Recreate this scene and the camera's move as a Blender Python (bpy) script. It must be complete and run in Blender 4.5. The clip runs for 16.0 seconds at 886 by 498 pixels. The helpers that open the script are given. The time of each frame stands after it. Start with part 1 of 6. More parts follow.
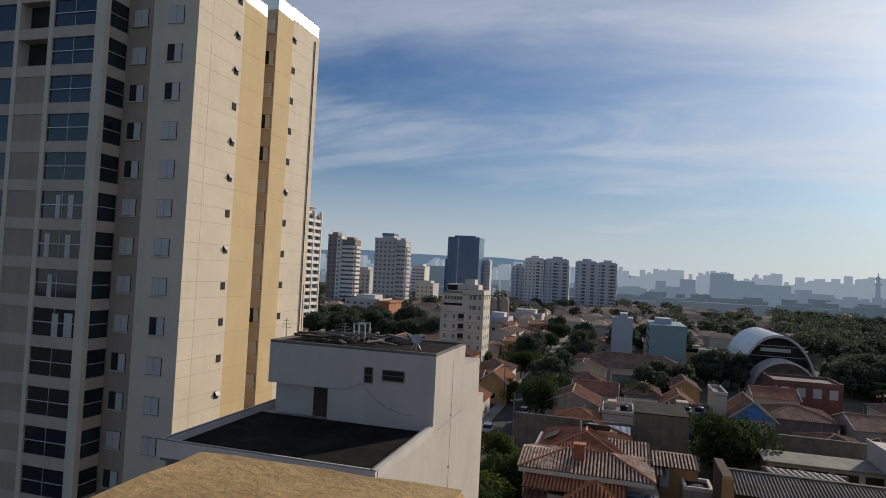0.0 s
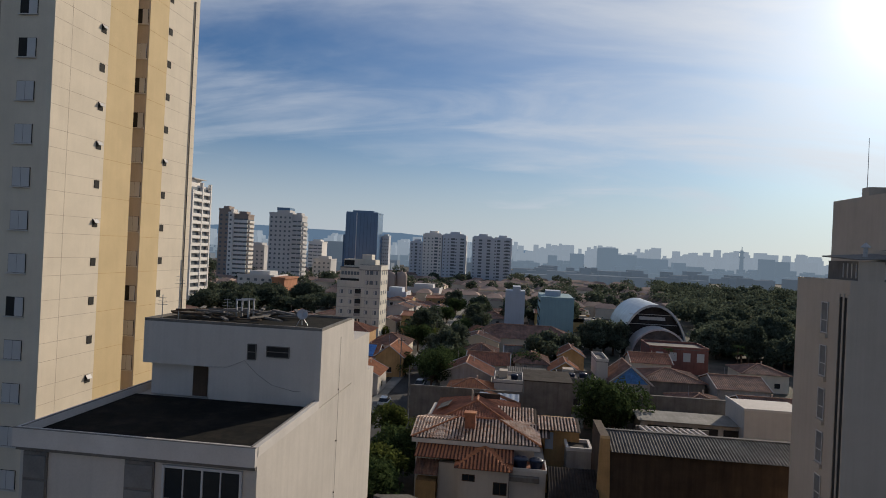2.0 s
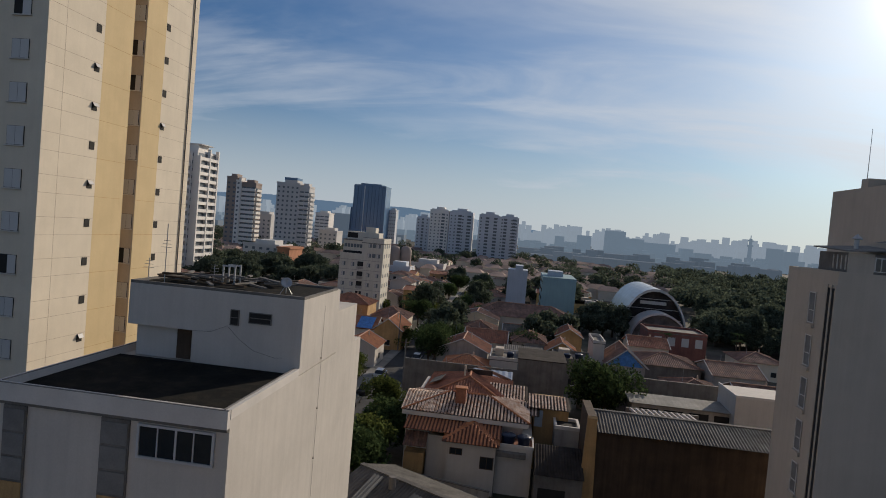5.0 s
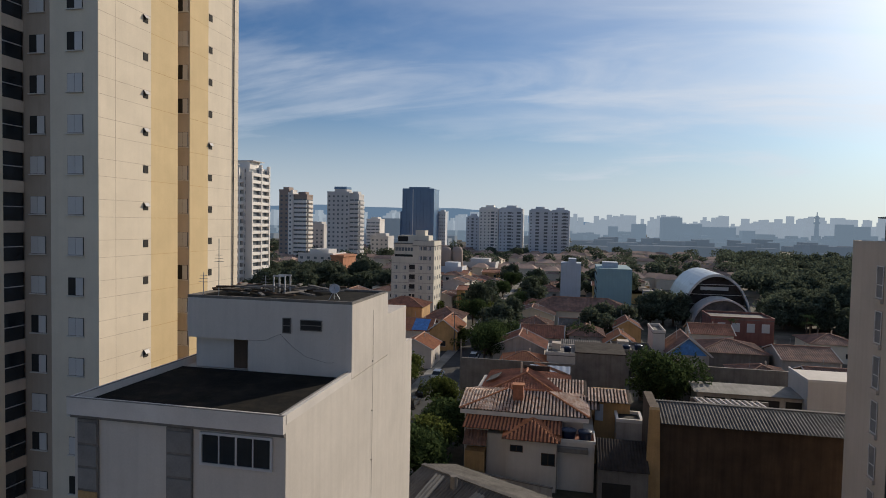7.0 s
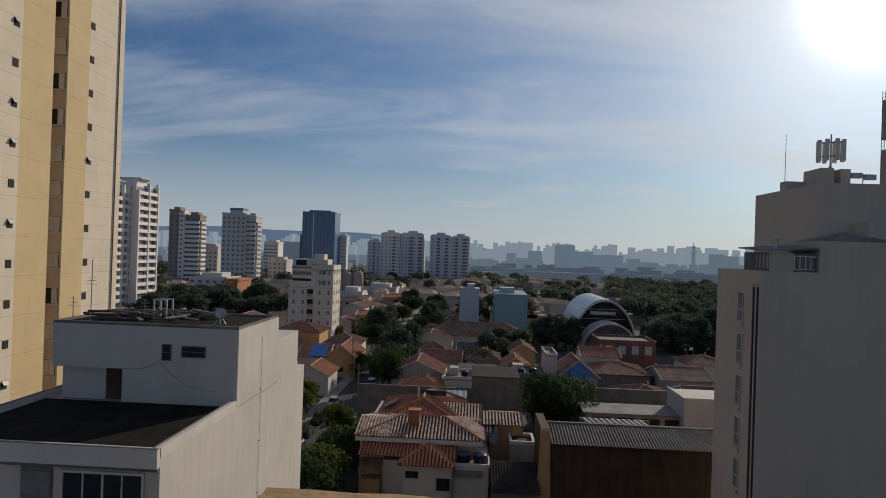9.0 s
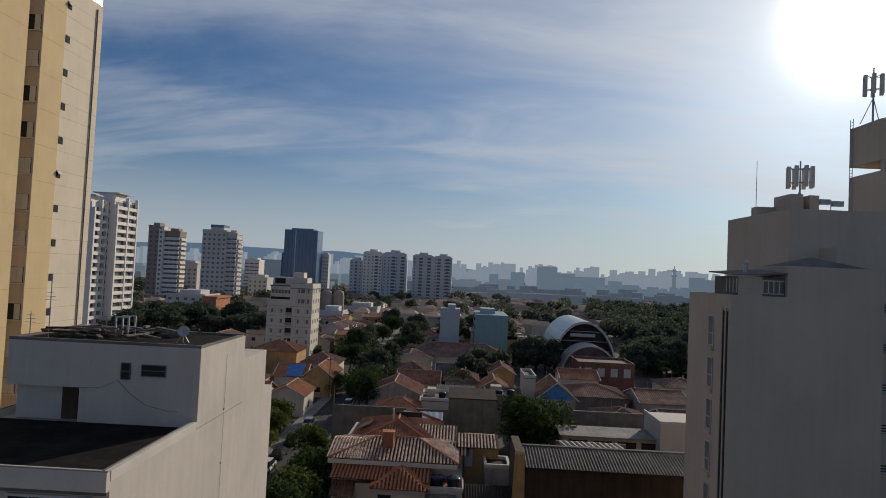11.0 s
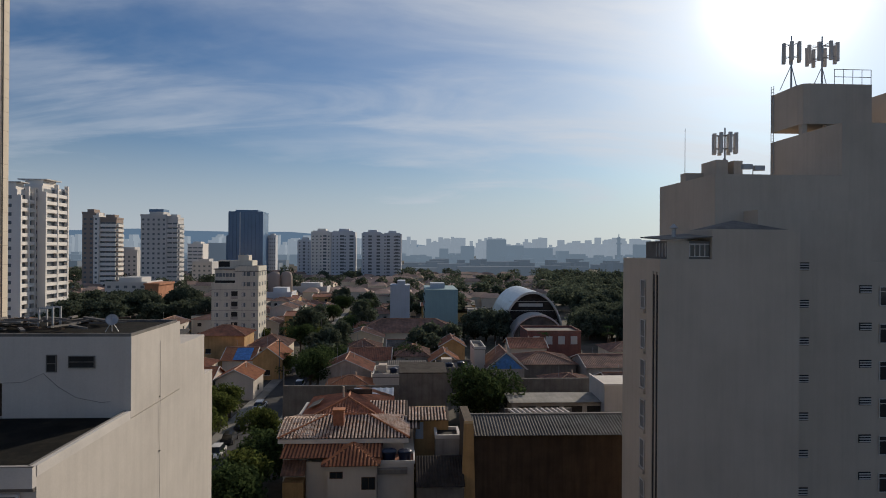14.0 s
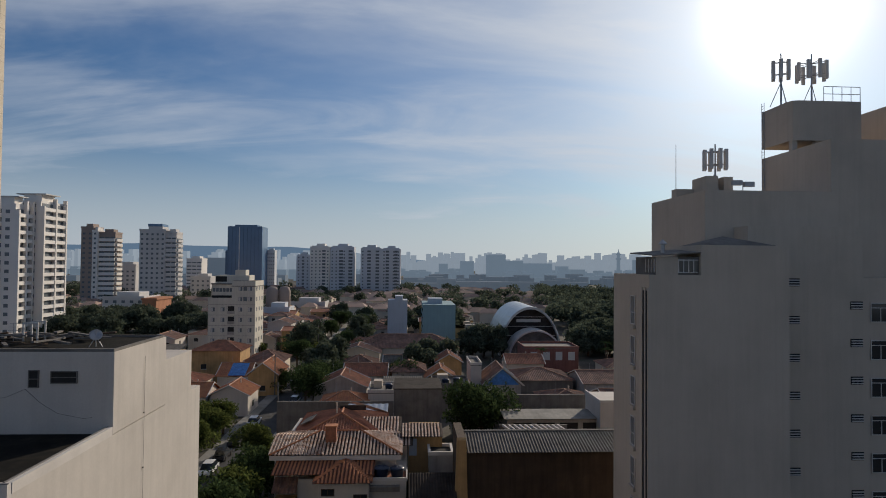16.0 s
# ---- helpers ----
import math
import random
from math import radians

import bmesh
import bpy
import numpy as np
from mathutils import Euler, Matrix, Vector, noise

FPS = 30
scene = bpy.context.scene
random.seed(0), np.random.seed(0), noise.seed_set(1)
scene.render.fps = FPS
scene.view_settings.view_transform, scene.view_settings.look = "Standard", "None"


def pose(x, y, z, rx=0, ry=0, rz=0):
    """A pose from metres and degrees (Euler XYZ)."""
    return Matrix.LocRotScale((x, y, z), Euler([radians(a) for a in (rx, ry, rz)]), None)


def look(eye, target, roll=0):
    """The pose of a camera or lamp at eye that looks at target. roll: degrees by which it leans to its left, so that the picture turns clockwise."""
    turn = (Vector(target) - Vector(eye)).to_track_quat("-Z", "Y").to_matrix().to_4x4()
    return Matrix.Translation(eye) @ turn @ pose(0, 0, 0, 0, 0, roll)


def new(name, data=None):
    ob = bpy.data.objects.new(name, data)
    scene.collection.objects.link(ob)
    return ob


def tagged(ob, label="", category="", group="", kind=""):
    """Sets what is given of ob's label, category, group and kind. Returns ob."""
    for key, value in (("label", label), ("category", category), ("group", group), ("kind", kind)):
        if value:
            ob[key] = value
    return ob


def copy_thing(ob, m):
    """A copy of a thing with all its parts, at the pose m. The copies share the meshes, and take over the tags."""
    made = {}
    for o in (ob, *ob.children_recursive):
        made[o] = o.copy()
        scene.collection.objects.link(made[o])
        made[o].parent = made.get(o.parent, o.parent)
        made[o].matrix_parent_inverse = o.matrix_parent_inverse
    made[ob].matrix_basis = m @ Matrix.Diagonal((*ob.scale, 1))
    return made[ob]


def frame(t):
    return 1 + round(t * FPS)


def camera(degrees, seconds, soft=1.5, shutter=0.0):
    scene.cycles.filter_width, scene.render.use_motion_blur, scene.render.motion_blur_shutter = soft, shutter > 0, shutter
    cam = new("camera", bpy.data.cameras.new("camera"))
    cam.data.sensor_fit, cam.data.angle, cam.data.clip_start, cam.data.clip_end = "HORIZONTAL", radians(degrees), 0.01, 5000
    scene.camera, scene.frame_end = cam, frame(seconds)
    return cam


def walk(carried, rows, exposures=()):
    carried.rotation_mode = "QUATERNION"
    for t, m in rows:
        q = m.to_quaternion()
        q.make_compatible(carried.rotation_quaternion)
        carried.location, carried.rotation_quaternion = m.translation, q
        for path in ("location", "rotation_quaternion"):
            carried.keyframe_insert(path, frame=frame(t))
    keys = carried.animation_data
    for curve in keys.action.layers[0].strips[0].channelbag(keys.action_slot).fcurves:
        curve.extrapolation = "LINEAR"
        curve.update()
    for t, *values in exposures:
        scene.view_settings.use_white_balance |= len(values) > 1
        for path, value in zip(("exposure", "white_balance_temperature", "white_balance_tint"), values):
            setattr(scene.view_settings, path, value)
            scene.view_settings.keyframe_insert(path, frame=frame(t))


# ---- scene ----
cam = camera(71.2, 16.0, 0.95)
PATH = [
    (0, (0.659, -0.118, 28.74), (0.106, 1.803, 28.81), 2.9),
    (0.5, (0.764, -0.09, 28.735), (0.486, 1.891, 28.767), 4.4),
    (1, (0.95, -0.085, 28.716), (0.763, 1.906, 28.737), 4.9),
    (1.5, (1.149, -0.063, 28.695), (0.954, 1.927, 28.718), 3.7),
    (2, (1.309, -0.01, 28.691), (1.077, 1.976, 28.697), 2.7),
    (2.5, (1.446, 0.001, 28.669), (1.209, 1.987, 28.653), 2.5),
    (3, (1.6, 0.054, 28.642), (1.418, 2.045, 28.614), 2.6),
    (3.5, (1.808, 0.055, 28.641), (1.656, 2.049, 28.611), 2.9),
    (4, (2.037, 0.059, 28.676), (1.85, 2.05, 28.632), 3.7),
    (6.5, (2.986, 0.136, 28.65), (2.631, 2.102, 28.564), 2.8),
    (7, (3.023, 0.108, 28.62), (2.607, 2.063, 28.539), 1.1),
    (7.5, (3.032, 0.104, 28.627), (2.595, 2.054, 28.559), 0.6),
    (8, (3.172, 0.107, 28.596), (2.812, 2.074, 28.54), 1.0),
    (8.5, (3.322, 0.037, 28.593), (3.167, 2.031, 28.569), 1.2),
    (11, (4.216, 0.309, 28.615), (4.162, 2.306, 28.69), 2.7),
    (11.5, (4.386, 0.351, 28.644), (4.115, 2.332, 28.701), 3.4),
    (12, (4.477, 0.433, 28.623), (4.12, 2.401, 28.638), 3.0),
    (12.5, (4.489, 0.469, 28.591), (4.205, 2.448, 28.582), 0.4),
    (13, (4.682, 0.323, 28.606), (4.677, 2.322, 28.573), 0.2),
    (13.5, (4.919, 0.241, 28.595), (4.963, 2.24, 28.556), 0.2),
    (14, (5.024, 0.175, 28.587), (5.133, 2.172, 28.588), 0.4),
    (14.5, (5.137, 0.184, 28.595), (5.258, 2.179, 28.637), 0.6),
    (15, (5.39, 0.169, 28.615), (5.508, 2.164, 28.676), 0.5),
    (15.5, (5.598, 0.174, 28.636), (5.713, 2.17, 28.691), 0.6),
    (16, (5.756, 0.137, 28.61), (5.865, 2.134, 28.66), 0.5),
]
walk(cam, [(t, look(*p)) for t, *p in PATH], [(t, s, 6800.0, 10.0) for t, s in ((0, 0.0), (0.5, -0.15), (1.0, -0.24), (2.0, 0.0), (2.5, 0.04), (3.0, 0.02), (4.0, -0.1), (6.5, 0.08), (7.5, 0.2), (8.0, 0.0), (8.5, -0.25), (11.0, -0.25), (12.0, 0.0), (12.5, 0.2), (13.0, 0.15), (14.0, -0.08), (16, -0.12))])

# ---- light ----
SUN = Vector((0.495, 0.797, 0.347)).normalized()
sun = new("sun", bpy.data.lights.new("sun", "SUN"))
sun.data.energy, sun.data.angle, sun.data.color = 3.7, radians(0.6), (1.0, 0.885, 0.74)
sun.matrix_world = look(SUN * 400, (0, 0, 0))

world = bpy.data.worlds.new("world")
scene.world = world
world.use_nodes = True
wn, wl = world.node_tree.nodes, world.node_tree.links
wn.clear()


def wmath(op, a, b=None):
    n = wn.new("ShaderNodeMath")
    n.operation = op
    n.use_clamp = False
    for i, v in enumerate((a, b)):
        if v is None:
            continue
        if isinstance(v, (int, float)):
            n.inputs[i].default_value = v
        else:
            wl.new(v, n.inputs[i])
    return n.outputs[0]


coord = wn.new("ShaderNodeTexCoord").outputs["Generated"]
sky = wn.new("ShaderNodeTexSky")
sky.sky_type, sky.sun_disc = "NISHITA", False
sky.sun_elevation, sky.sun_rotation = math.asin(SUN.z), math.atan2(SUN.x, SUN.y)
sky.air_density, sky.dust_density, sky.ozone_density = 1.2, 0.6, 2.5
sep = wn.new("ShaderNodeSeparateXYZ")
wl.new(coord, sep.inputs[0])
height = wmath("ADD", wmath("MAXIMUM", sep.outputs[2], 0.0), 0.30)
flat = wn.new("ShaderNodeCombineXYZ")
wl.new(wmath("DIVIDE", sep.outputs[0], height), flat.inputs[0])
wl.new(wmath("DIVIDE", sep.outputs[1], height), flat.inputs[1])


def cloud_noise(scale, rot, stretch, detail, distort, offset):
    m = wn.new("ShaderNodeMapping")
    m.inputs["Rotation"].default_value = (0, 0, radians(rot))
    m.inputs["Scale"].default_value = (scale * stretch, scale, 1)
    m.inputs["Location"].default_value = (offset, offset * 0.7, 0)
    wl.new(flat.outputs[0], m.inputs[0])
    n = wn.new("ShaderNodeTexNoise")
    n.inputs["Scale"].default_value = 1.0
    n.inputs["Detail"].default_value = detail
    n.inputs["Roughness"].default_value = 0.58
    n.inputs["Distortion"].default_value = distort
    wl.new(m.outputs[0], n.inputs["Vector"])
    return n.outputs["Fac"]


def wrange(value, a, b, c=0.0, d=1.0):
    n = wn.new("ShaderNodeMapRange")
    n.interpolation_type = "SMOOTHSTEP"
    for i, v in enumerate((a, b, c, d)):
        n.inputs[i + 1].default_value = v
    wl.new(value, n.inputs[0])
    return n.outputs[0]


cirrus = wrange(cloud_noise(3.0, 38, 0.34, 9, 0.9, 3.1), 0.38, 0.74)
veil = wrange(cloud_noise(1.25, 30, 0.45, 6, 0.4, 7.7), 0.34, 0.66)
toward = wn.new("ShaderNodeVectorMath")
toward.operation = "DOT_PRODUCT"
wl.new(coord, toward.inputs[0])
toward.inputs[1].default_value = SUN
near_sun = wmath("MAXIMUM", toward.outputs["Value"], 0.0)
broad = wmath("POWER", near_sun, 7.0)
halo = wmath("POWER", near_sun, 48.0)
core = wmath("POWER", near_sun, 650.0)
cover = wmath("MULTIPLY", wmath("ADD", wmath("MULTIPLY", cirrus, 0.50), wmath("MULTIPLY", veil, 0.38)), 0.85)
cover = wmath("MINIMUM", wmath("ADD", cover, wmath("MULTIPLY", broad, 0.35)), 1.0)
# the cloud sheet thins out away from the sun
cover = wmath("MULTIPLY", cover, wrange(toward.outputs["Value"], -0.25, 0.55, 0.4, 1.0))
low = wmath("MULTIPLY", wrange(sep.outputs[2], 0.0, 0.22, 0.76, 0.0), wrange(toward.outputs["Value"], -0.5, 0.5, 0.75, 1.0))
cover = wmath("MAXIMUM", cover, low)
gain = wn.new("ShaderNodeVectorMath")
gain.operation = "MULTIPLY"
gain.inputs[1].default_value = (0.027, 0.045, 0.070)
wl.new(sky.outputs[0], gain.inputs[0])
mixer = wn.new("ShaderNodeMix")
mixer.data_type = "RGBA"
wl.new(cover, mixer.inputs[0])
wl.new(gain.outputs[0], mixer.inputs[6])
mixer.inputs[7].default_value = (0.52, 0.58, 0.68, 1)
glow = wmath("ADD", wmath("MULTIPLY", core, 3.5), wmath("ADD", wmath("MULTIPLY", halo, 0.42), wmath("MULTIPLY", broad, 0.10)))
tint = wn.new("ShaderNodeVectorMath")
tint.operation = "SCALE"
tint.inputs[0].default_value = (1.0, 0.97, 0.92)
wl.new(glow, tint.inputs["Scale"])
total = wn.new("ShaderNodeVectorMath")
total.operation = "ADD"
wl.new(mixer.outputs[2], total.inputs[0])
wl.new(tint.outputs[0], total.inputs[1])
back = wn.new("ShaderNodeBackground")
back.inputs["Strength"].default_value = 1.0
wl.new(total.outputs[0], back.inputs[0])
wout = wn.new("ShaderNodeOutputWorld")
wl.new(back.outputs[0], wout.inputs[0])


# ---- materials ----
def material(name, colour, rough=0.8, vary=0.25, scale=0.6, bump=0.15, fine=14.0, metal=0.0, streak=0.0, second=None, island=0.0, spec=0.3):
    """A surface with broad patches, fine grain, relief and, on walls, rain streaks."""
    m = bpy.data.materials.new(name)
    m.use_nodes = True
    nt = m.node_tree
    nodes, links = nt.nodes, nt.links
    bsdf = nodes["Principled BSDF"]
    bsdf.inputs["Roughness"].default_value = rough
    bsdf.inputs["Metallic"].default_value = metal
    bsdf.inputs["Specular IOR Level"].default_value = spec
    geo = nodes.new("ShaderNodeNewGeometry")

    def tex(s, stretch=(1, 1, 1), detail=4):
        mp = nodes.new("ShaderNodeMapping")
        mp.inputs["Scale"].default_value = [s * k for k in stretch]
        links.new(geo.outputs["Position"], mp.inputs[0])
        n = nodes.new("ShaderNodeTexNoise")
        n.inputs["Scale"].default_value = 1
        n.inputs["Detail"].default_value = detail
        n.inputs["Roughness"].default_value = 0.62
        links.new(mp.outputs[0], n.inputs["Vector"])
        return n.outputs["Fac"]

    def ramp(fac, a, b, lo, hi):
        r = nodes.new("ShaderNodeMapRange")
        for i, v in enumerate((a, b, lo, hi)):
            r.inputs[i + 1].default_value = v
        links.new(fac, r.inputs[0])
        return r.outputs[0]

    def times(a, b):
        n = nodes.new("ShaderNodeMath")
        n.operation = "MULTIPLY"
        links.new(a, n.inputs[0])
        if isinstance(b, float):
            n.inputs[1].default_value = b
        else:
            links.new(b, n.inputs[1])
        return n.outputs[0]

    grain = tex(fine)
    factor = times(ramp(tex(scale), 0.3, 0.7, 1 - vary, 1 + vary * 0.6), ramp(grain, 0.3, 0.7, 1 - vary * 0.45, 1 + vary * 0.35))
    if streak:
        factor = times(factor, ramp(tex(1.0, (2.2, 2.2, 0.10)), 0.42, 0.75, 1.0, 1 - streak))
    if island:
        factor = times(factor, ramp(geo.outputs["Random Per Island"], 0, 1, 1 - island, 1 + island))
    base = nodes.new("ShaderNodeMix")
    base.data_type = "RGBA"
    base.inputs[6].default_value = (*colour, 1)
    base.inputs[7].default_value = (*(second or colour), 1)
    links.new(ramp(tex(scale * 2.3), 0.45, 0.68, 0, 1), base.inputs[0])
    scaled = nodes.new("ShaderNodeVectorMath")
    scaled.operation = "SCALE"
    links.new(base.outputs[2], scaled.inputs[0])
    links.new(factor, scaled.inputs["Scale"])
    links.new(scaled.outputs[0], bsdf.inputs["Base Color"])
    if bump:
        bp = nodes.new("ShaderNodeBump")
        bp.inputs["Strength"].default_value = bump
        bp.inputs["Distance"].default_value = 0.05
        links.new(grain, bp.inputs["Height"])
        links.new(bp.outputs[0], bsdf.inputs["Normal"])
    return m


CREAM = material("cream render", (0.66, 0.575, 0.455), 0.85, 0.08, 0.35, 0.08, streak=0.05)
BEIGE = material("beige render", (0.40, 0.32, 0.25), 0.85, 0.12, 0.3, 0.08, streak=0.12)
YELLOW = material("yellow render", (0.60, 0.455, 0.255), 0.85, 0.08, 0.35, 0.08, streak=0.05)
WHITE = material("white wall paint", (0.54, 0.495, 0.445), 0.85, 0.10, 0.3, 0.10, streak=0.09)
GREYW = material("weathered white wall", (0.50, 0.42, 0.34), 0.85, 0.10, 0.25, 0.10, streak=0.08)
CONCRETE = material("stained concrete", (0.18, 0.165, 0.15), 0.9, 0.3, 0.5, 0.3, streak=0.25)
SLABW = material("white slab edge", (0.58, 0.54, 0.50), 0.85, 0.12, 0.5, 0.1)
FELT = material("black roofing felt", (0.014, 0.014, 0.013), 0.95, 0.35, 0.5, 0.25, second=(0.030, 0.026, 0.020), spec=0.08)
GLASS = material("dark window glass", (0.02, 0.025, 0.03), 0.08, 0.2, 0.8, 0.0, spec=0.6)
SHUTTER = material("grey roller shutter", (0.52, 0.50, 0.48), 0.5, 0.06, 0.6, 0.05)
FRAME = material("aluminium frame", (0.55, 0.55, 0.56), 0.4, 0.06, 1.0, 0.0, metal=0.4)
# near-black colour stands in for the shade inside openings
DARKGAP = material("painted dark of unlit interiors", (0.03, 0.028, 0.026), 0.9, 0.2, 1.0, 0.0)
STEEL = material("galvanised steel", (0.38, 0.38, 0.39), 0.45, 0.15, 2.0, 0.05, metal=0.6)
TILE = material("terracotta roof tile", (0.34, 0.135, 0.08), 0.85, 0.35, 0.5, 0.35, fine=5.0, second=(0.22, 0.10, 0.065))
TILEDK = material("weathered brown roof tile", (0.27, 0.15, 0.11), 0.9, 0.45, 0.5, 0.35, fine=5.0, second=(0.17, 0.11, 0.09))
ORANGE = material("clean orange roof tile", (0.46, 0.19, 0.09), 0.85, 0.25, 0.5, 0.3, fine=5.0, second=(0.36, 0.14, 0.08))
FIBRE = material("fibre cement sheet", (0.125, 0.115, 0.105), 0.9, 0.35, 0.5, 0.25, second=(0.09, 0.085, 0.08))
OCHRE = material("ochre render", (0.50, 0.31, 0.14), 0.85, 0.25, 0.4, 0.2, streak=0.25)
BROWNW = material("brown plaster wall", (0.085, 0.056, 0.037), 0.9, 0.3, 0.4, 0.2, streak=0.35)
PINK = material("rust pink wall", (0.24, 0.10, 0.08), 0.85, 0.2, 0.4, 0.15, streak=0.2)
TEAL = material("teal painted wall", (0.24, 0.37, 0.40), 0.8, 0.12, 0.1, 0.1, streak=0.1)
PALEBLUE = material("pale blue wall", (0.42, 0.47, 0.53), 0.8, 0.12, 0.1, 0.1, streak=0.12)
ASPHALT = material("asphalt", (0.055, 0.055, 0.056), 0.9, 0.3, 0.3, 0.2)
PAVE = material("pavement concrete", (0.24, 0.23, 0.21), 0.9, 0.3, 0.4, 0.2)
EARTH = material("yards and earth", (0.095, 0.082, 0.066), 0.95, 0.5, 0.05, 0.2, fine=1.5, second=(0.035, 0.042, 0.024))
BLUETARP = material("blue plastic tarpaulin", (0.06, 0.20, 0.50), 0.35, 0.3, 1.2, 0.3, second=(0.10, 0.30, 0.62))
BLUEP = material("blue plastic tank", (0.012, 0.022, 0.05), 0.4, 0.1, 1.0, 0.05)
# haze over far windows is put into this grey glass colour
FARGLASS = material("far window glass greyed for haze", (0.12, 0.135, 0.15), 0.3, 0.2, 0.3, 0.0, spec=0.5)
# channel colours hold the shade of the valleys between the cap tiles
CHANNEL = material("channel tile darkened for valley shade", (0.07, 0.05, 0.04), 0.95, 0.4, 0.8, 0.2, second=(0.045, 0.035, 0.028))
REDCHANNEL = material("red channel tile darkened for valley shade", (0.13, 0.055, 0.035), 0.95, 0.35, 0.8, 0.2, second=(0.08, 0.04, 0.03))
NAVY = material("dark blue tower glass", (0.085, 0.165, 0.285), 0.25, 0.15, 0.05, 0.0, spec=0.6)
BARK = material("bark", (0.09, 0.065, 0.045), 0.95, 0.3, 2.0, 0.4)
# TOWERG and TOWERP are painted paler to take the place of haze
TOWERG = material("grey tower render", (0.56, 0.54, 0.52), 0.85, 0.1, 0.05, 0.05)
TOWERB = material("brown tower render", (0.33, 0.26, 0.22), 0.85, 0.1, 0.05, 0.05)
TOWERW = material("white tower render", (0.77, 0.73, 0.68), 0.85, 0.08, 0.05, 0.05)
APTWALL = material("aged cream white render", (0.62, 0.575, 0.49), 0.85, 0.12, 0.2, 0.08, streak=0.12)
TOWERP = material("tower render paled blue for haze", (0.56, 0.58, 0.61), 0.85, 0.1, 0.05, 0.05)
BRICKO = material("bare orange brick", (0.45, 0.20, 0.11), 0.9, 0.2, 0.3, 0.2)
SHEET = material("pale metal roof sheet", (0.45, 0.47, 0.49), 0.35, 0.2, 0.4, 0.1, metal=0.5)
LEDGE = material("ochre stained parapet", (0.50, 0.33, 0.15), 0.9, 0.3, 4.0, 0.18, fine=60.0, second=(0.40, 0.25, 0.11))
CARW = material("white car paint", (0.75, 0.75, 0.75), 0.25, 0.03, 1, 0.0, spec=0.5)
CARD = material("dark car paint", (0.03, 0.03, 0.035), 0.2, 0.03, 1, 0.0, spec=0.5)
RUBBER = material("rubber", (0.02, 0.02, 0.02), 0.8, 0.1, 2, 0.0)


def distance(name, colour, haze_glow):
    """Backdrop of the far city: plain surface with haze added as an even emission."""
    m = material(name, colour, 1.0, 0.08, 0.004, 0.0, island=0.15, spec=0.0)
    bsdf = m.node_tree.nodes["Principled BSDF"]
    bsdf.inputs["Emission Color"].default_value = (*haze_glow, 1)
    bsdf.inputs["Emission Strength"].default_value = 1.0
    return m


def clear_pane(name):
    """Clear glass: mostly see-through, with a faint sheen."""
    m = bpy.data.materials.new(name)
    m.use_nodes = True
    nodes, links = m.node_tree.nodes, m.node_tree.links
    clear, both = nodes.new("ShaderNodeBsdfTransparent"), nodes.new("ShaderNodeMixShader")
    clear.inputs["Color"].default_value = (0.86, 0.92, 0.90, 1)
    bsdf = nodes["Principled BSDF"]
    bsdf.inputs["Base Color"].default_value = (0.75, 0.82, 0.80, 1)
    bsdf.inputs["Roughness"].default_value = 0.1
    both.inputs[0].default_value = 0.3
    links.new(clear.outputs[0], both.inputs[1])
    links.new(bsdf.outputs[0], both.inputs[2])
    links.new(both.outputs[0], nodes["Material Output"].inputs["Surface"])
    return m


PANE = clear_pane("clear balustrade glass")


def leaf_material(name, a, b):
    m = material(name, a, 1.0, 0.35, 0.5, 0.0, second=b, island=0.45, spec=0.0)
    nodes, links = m.node_tree.nodes, m.node_tree.links
    glowing, both = nodes.new("ShaderNodeBsdfTranslucent"), nodes.new("ShaderNodeMixShader")
    bsdf = nodes["Principled BSDF"]
    links.new(bsdf.inputs["Base Color"].links[0].from_socket, glowing.inputs["Color"])
    both.inputs[0].default_value = 0.4
    links.new(bsdf.outputs[0], both.inputs[1])
    links.new(glowing.outputs[0], both.inputs[2])
    links.new(both.outputs[0], nodes["Material Output"].inputs["Surface"])
    return m


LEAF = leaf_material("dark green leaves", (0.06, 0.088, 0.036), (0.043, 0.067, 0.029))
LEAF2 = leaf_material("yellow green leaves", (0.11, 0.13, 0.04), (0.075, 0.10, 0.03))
# paler, bluer leaf colour carries the haze over the far woods
LEAF3 = leaf_material("far woodland leaves paled for haze", (0.11, 0.13, 0.09), (0.075, 0.10, 0.075))
# darker copy of CREAM with the shade of front bands and slot in it
BANDING = material("slab edge cream darkened for shade", (0.52, 0.435, 0.35), 0.85, 0.12, 0.4, 0.1, streak=0.1)
DULLPANEL = material("dull grey board", (0.20, 0.19, 0.18), 0.8, 0.2, 0.8, 0.1)
DINGY = material("dingy plaster", (0.40, 0.365, 0.33), 0.9, 0.22, 0.4, 0.15, streak=0.25)
DARKROOF = material("dark roof and dim hall wall", (0.05, 0.042, 0.038), 0.95, 0.4, 0.4, 0.2, second=(0.035, 0.028, 0.024), spec=0.1)
# far tile colour is lifted to stand in for haze
FARTILE = material("far roof tile paled for haze", (0.35, 0.24, 0.19), 0.9, 0.3, 0.05, 0.0, second=(0.22, 0.16, 0.14), island=0.3)
CAPTILE = material("weathered cap tile", (0.42, 0.24, 0.16), 0.85, 0.3, 0.8, 0.2, second=(0.30, 0.15, 0.10))
PALETILE = material("bleached roof tile", (0.58, 0.45, 0.37), 0.85, 0.35, 0.6, 0.3, fine=5.0, second=(0.36, 0.19, 0.12))


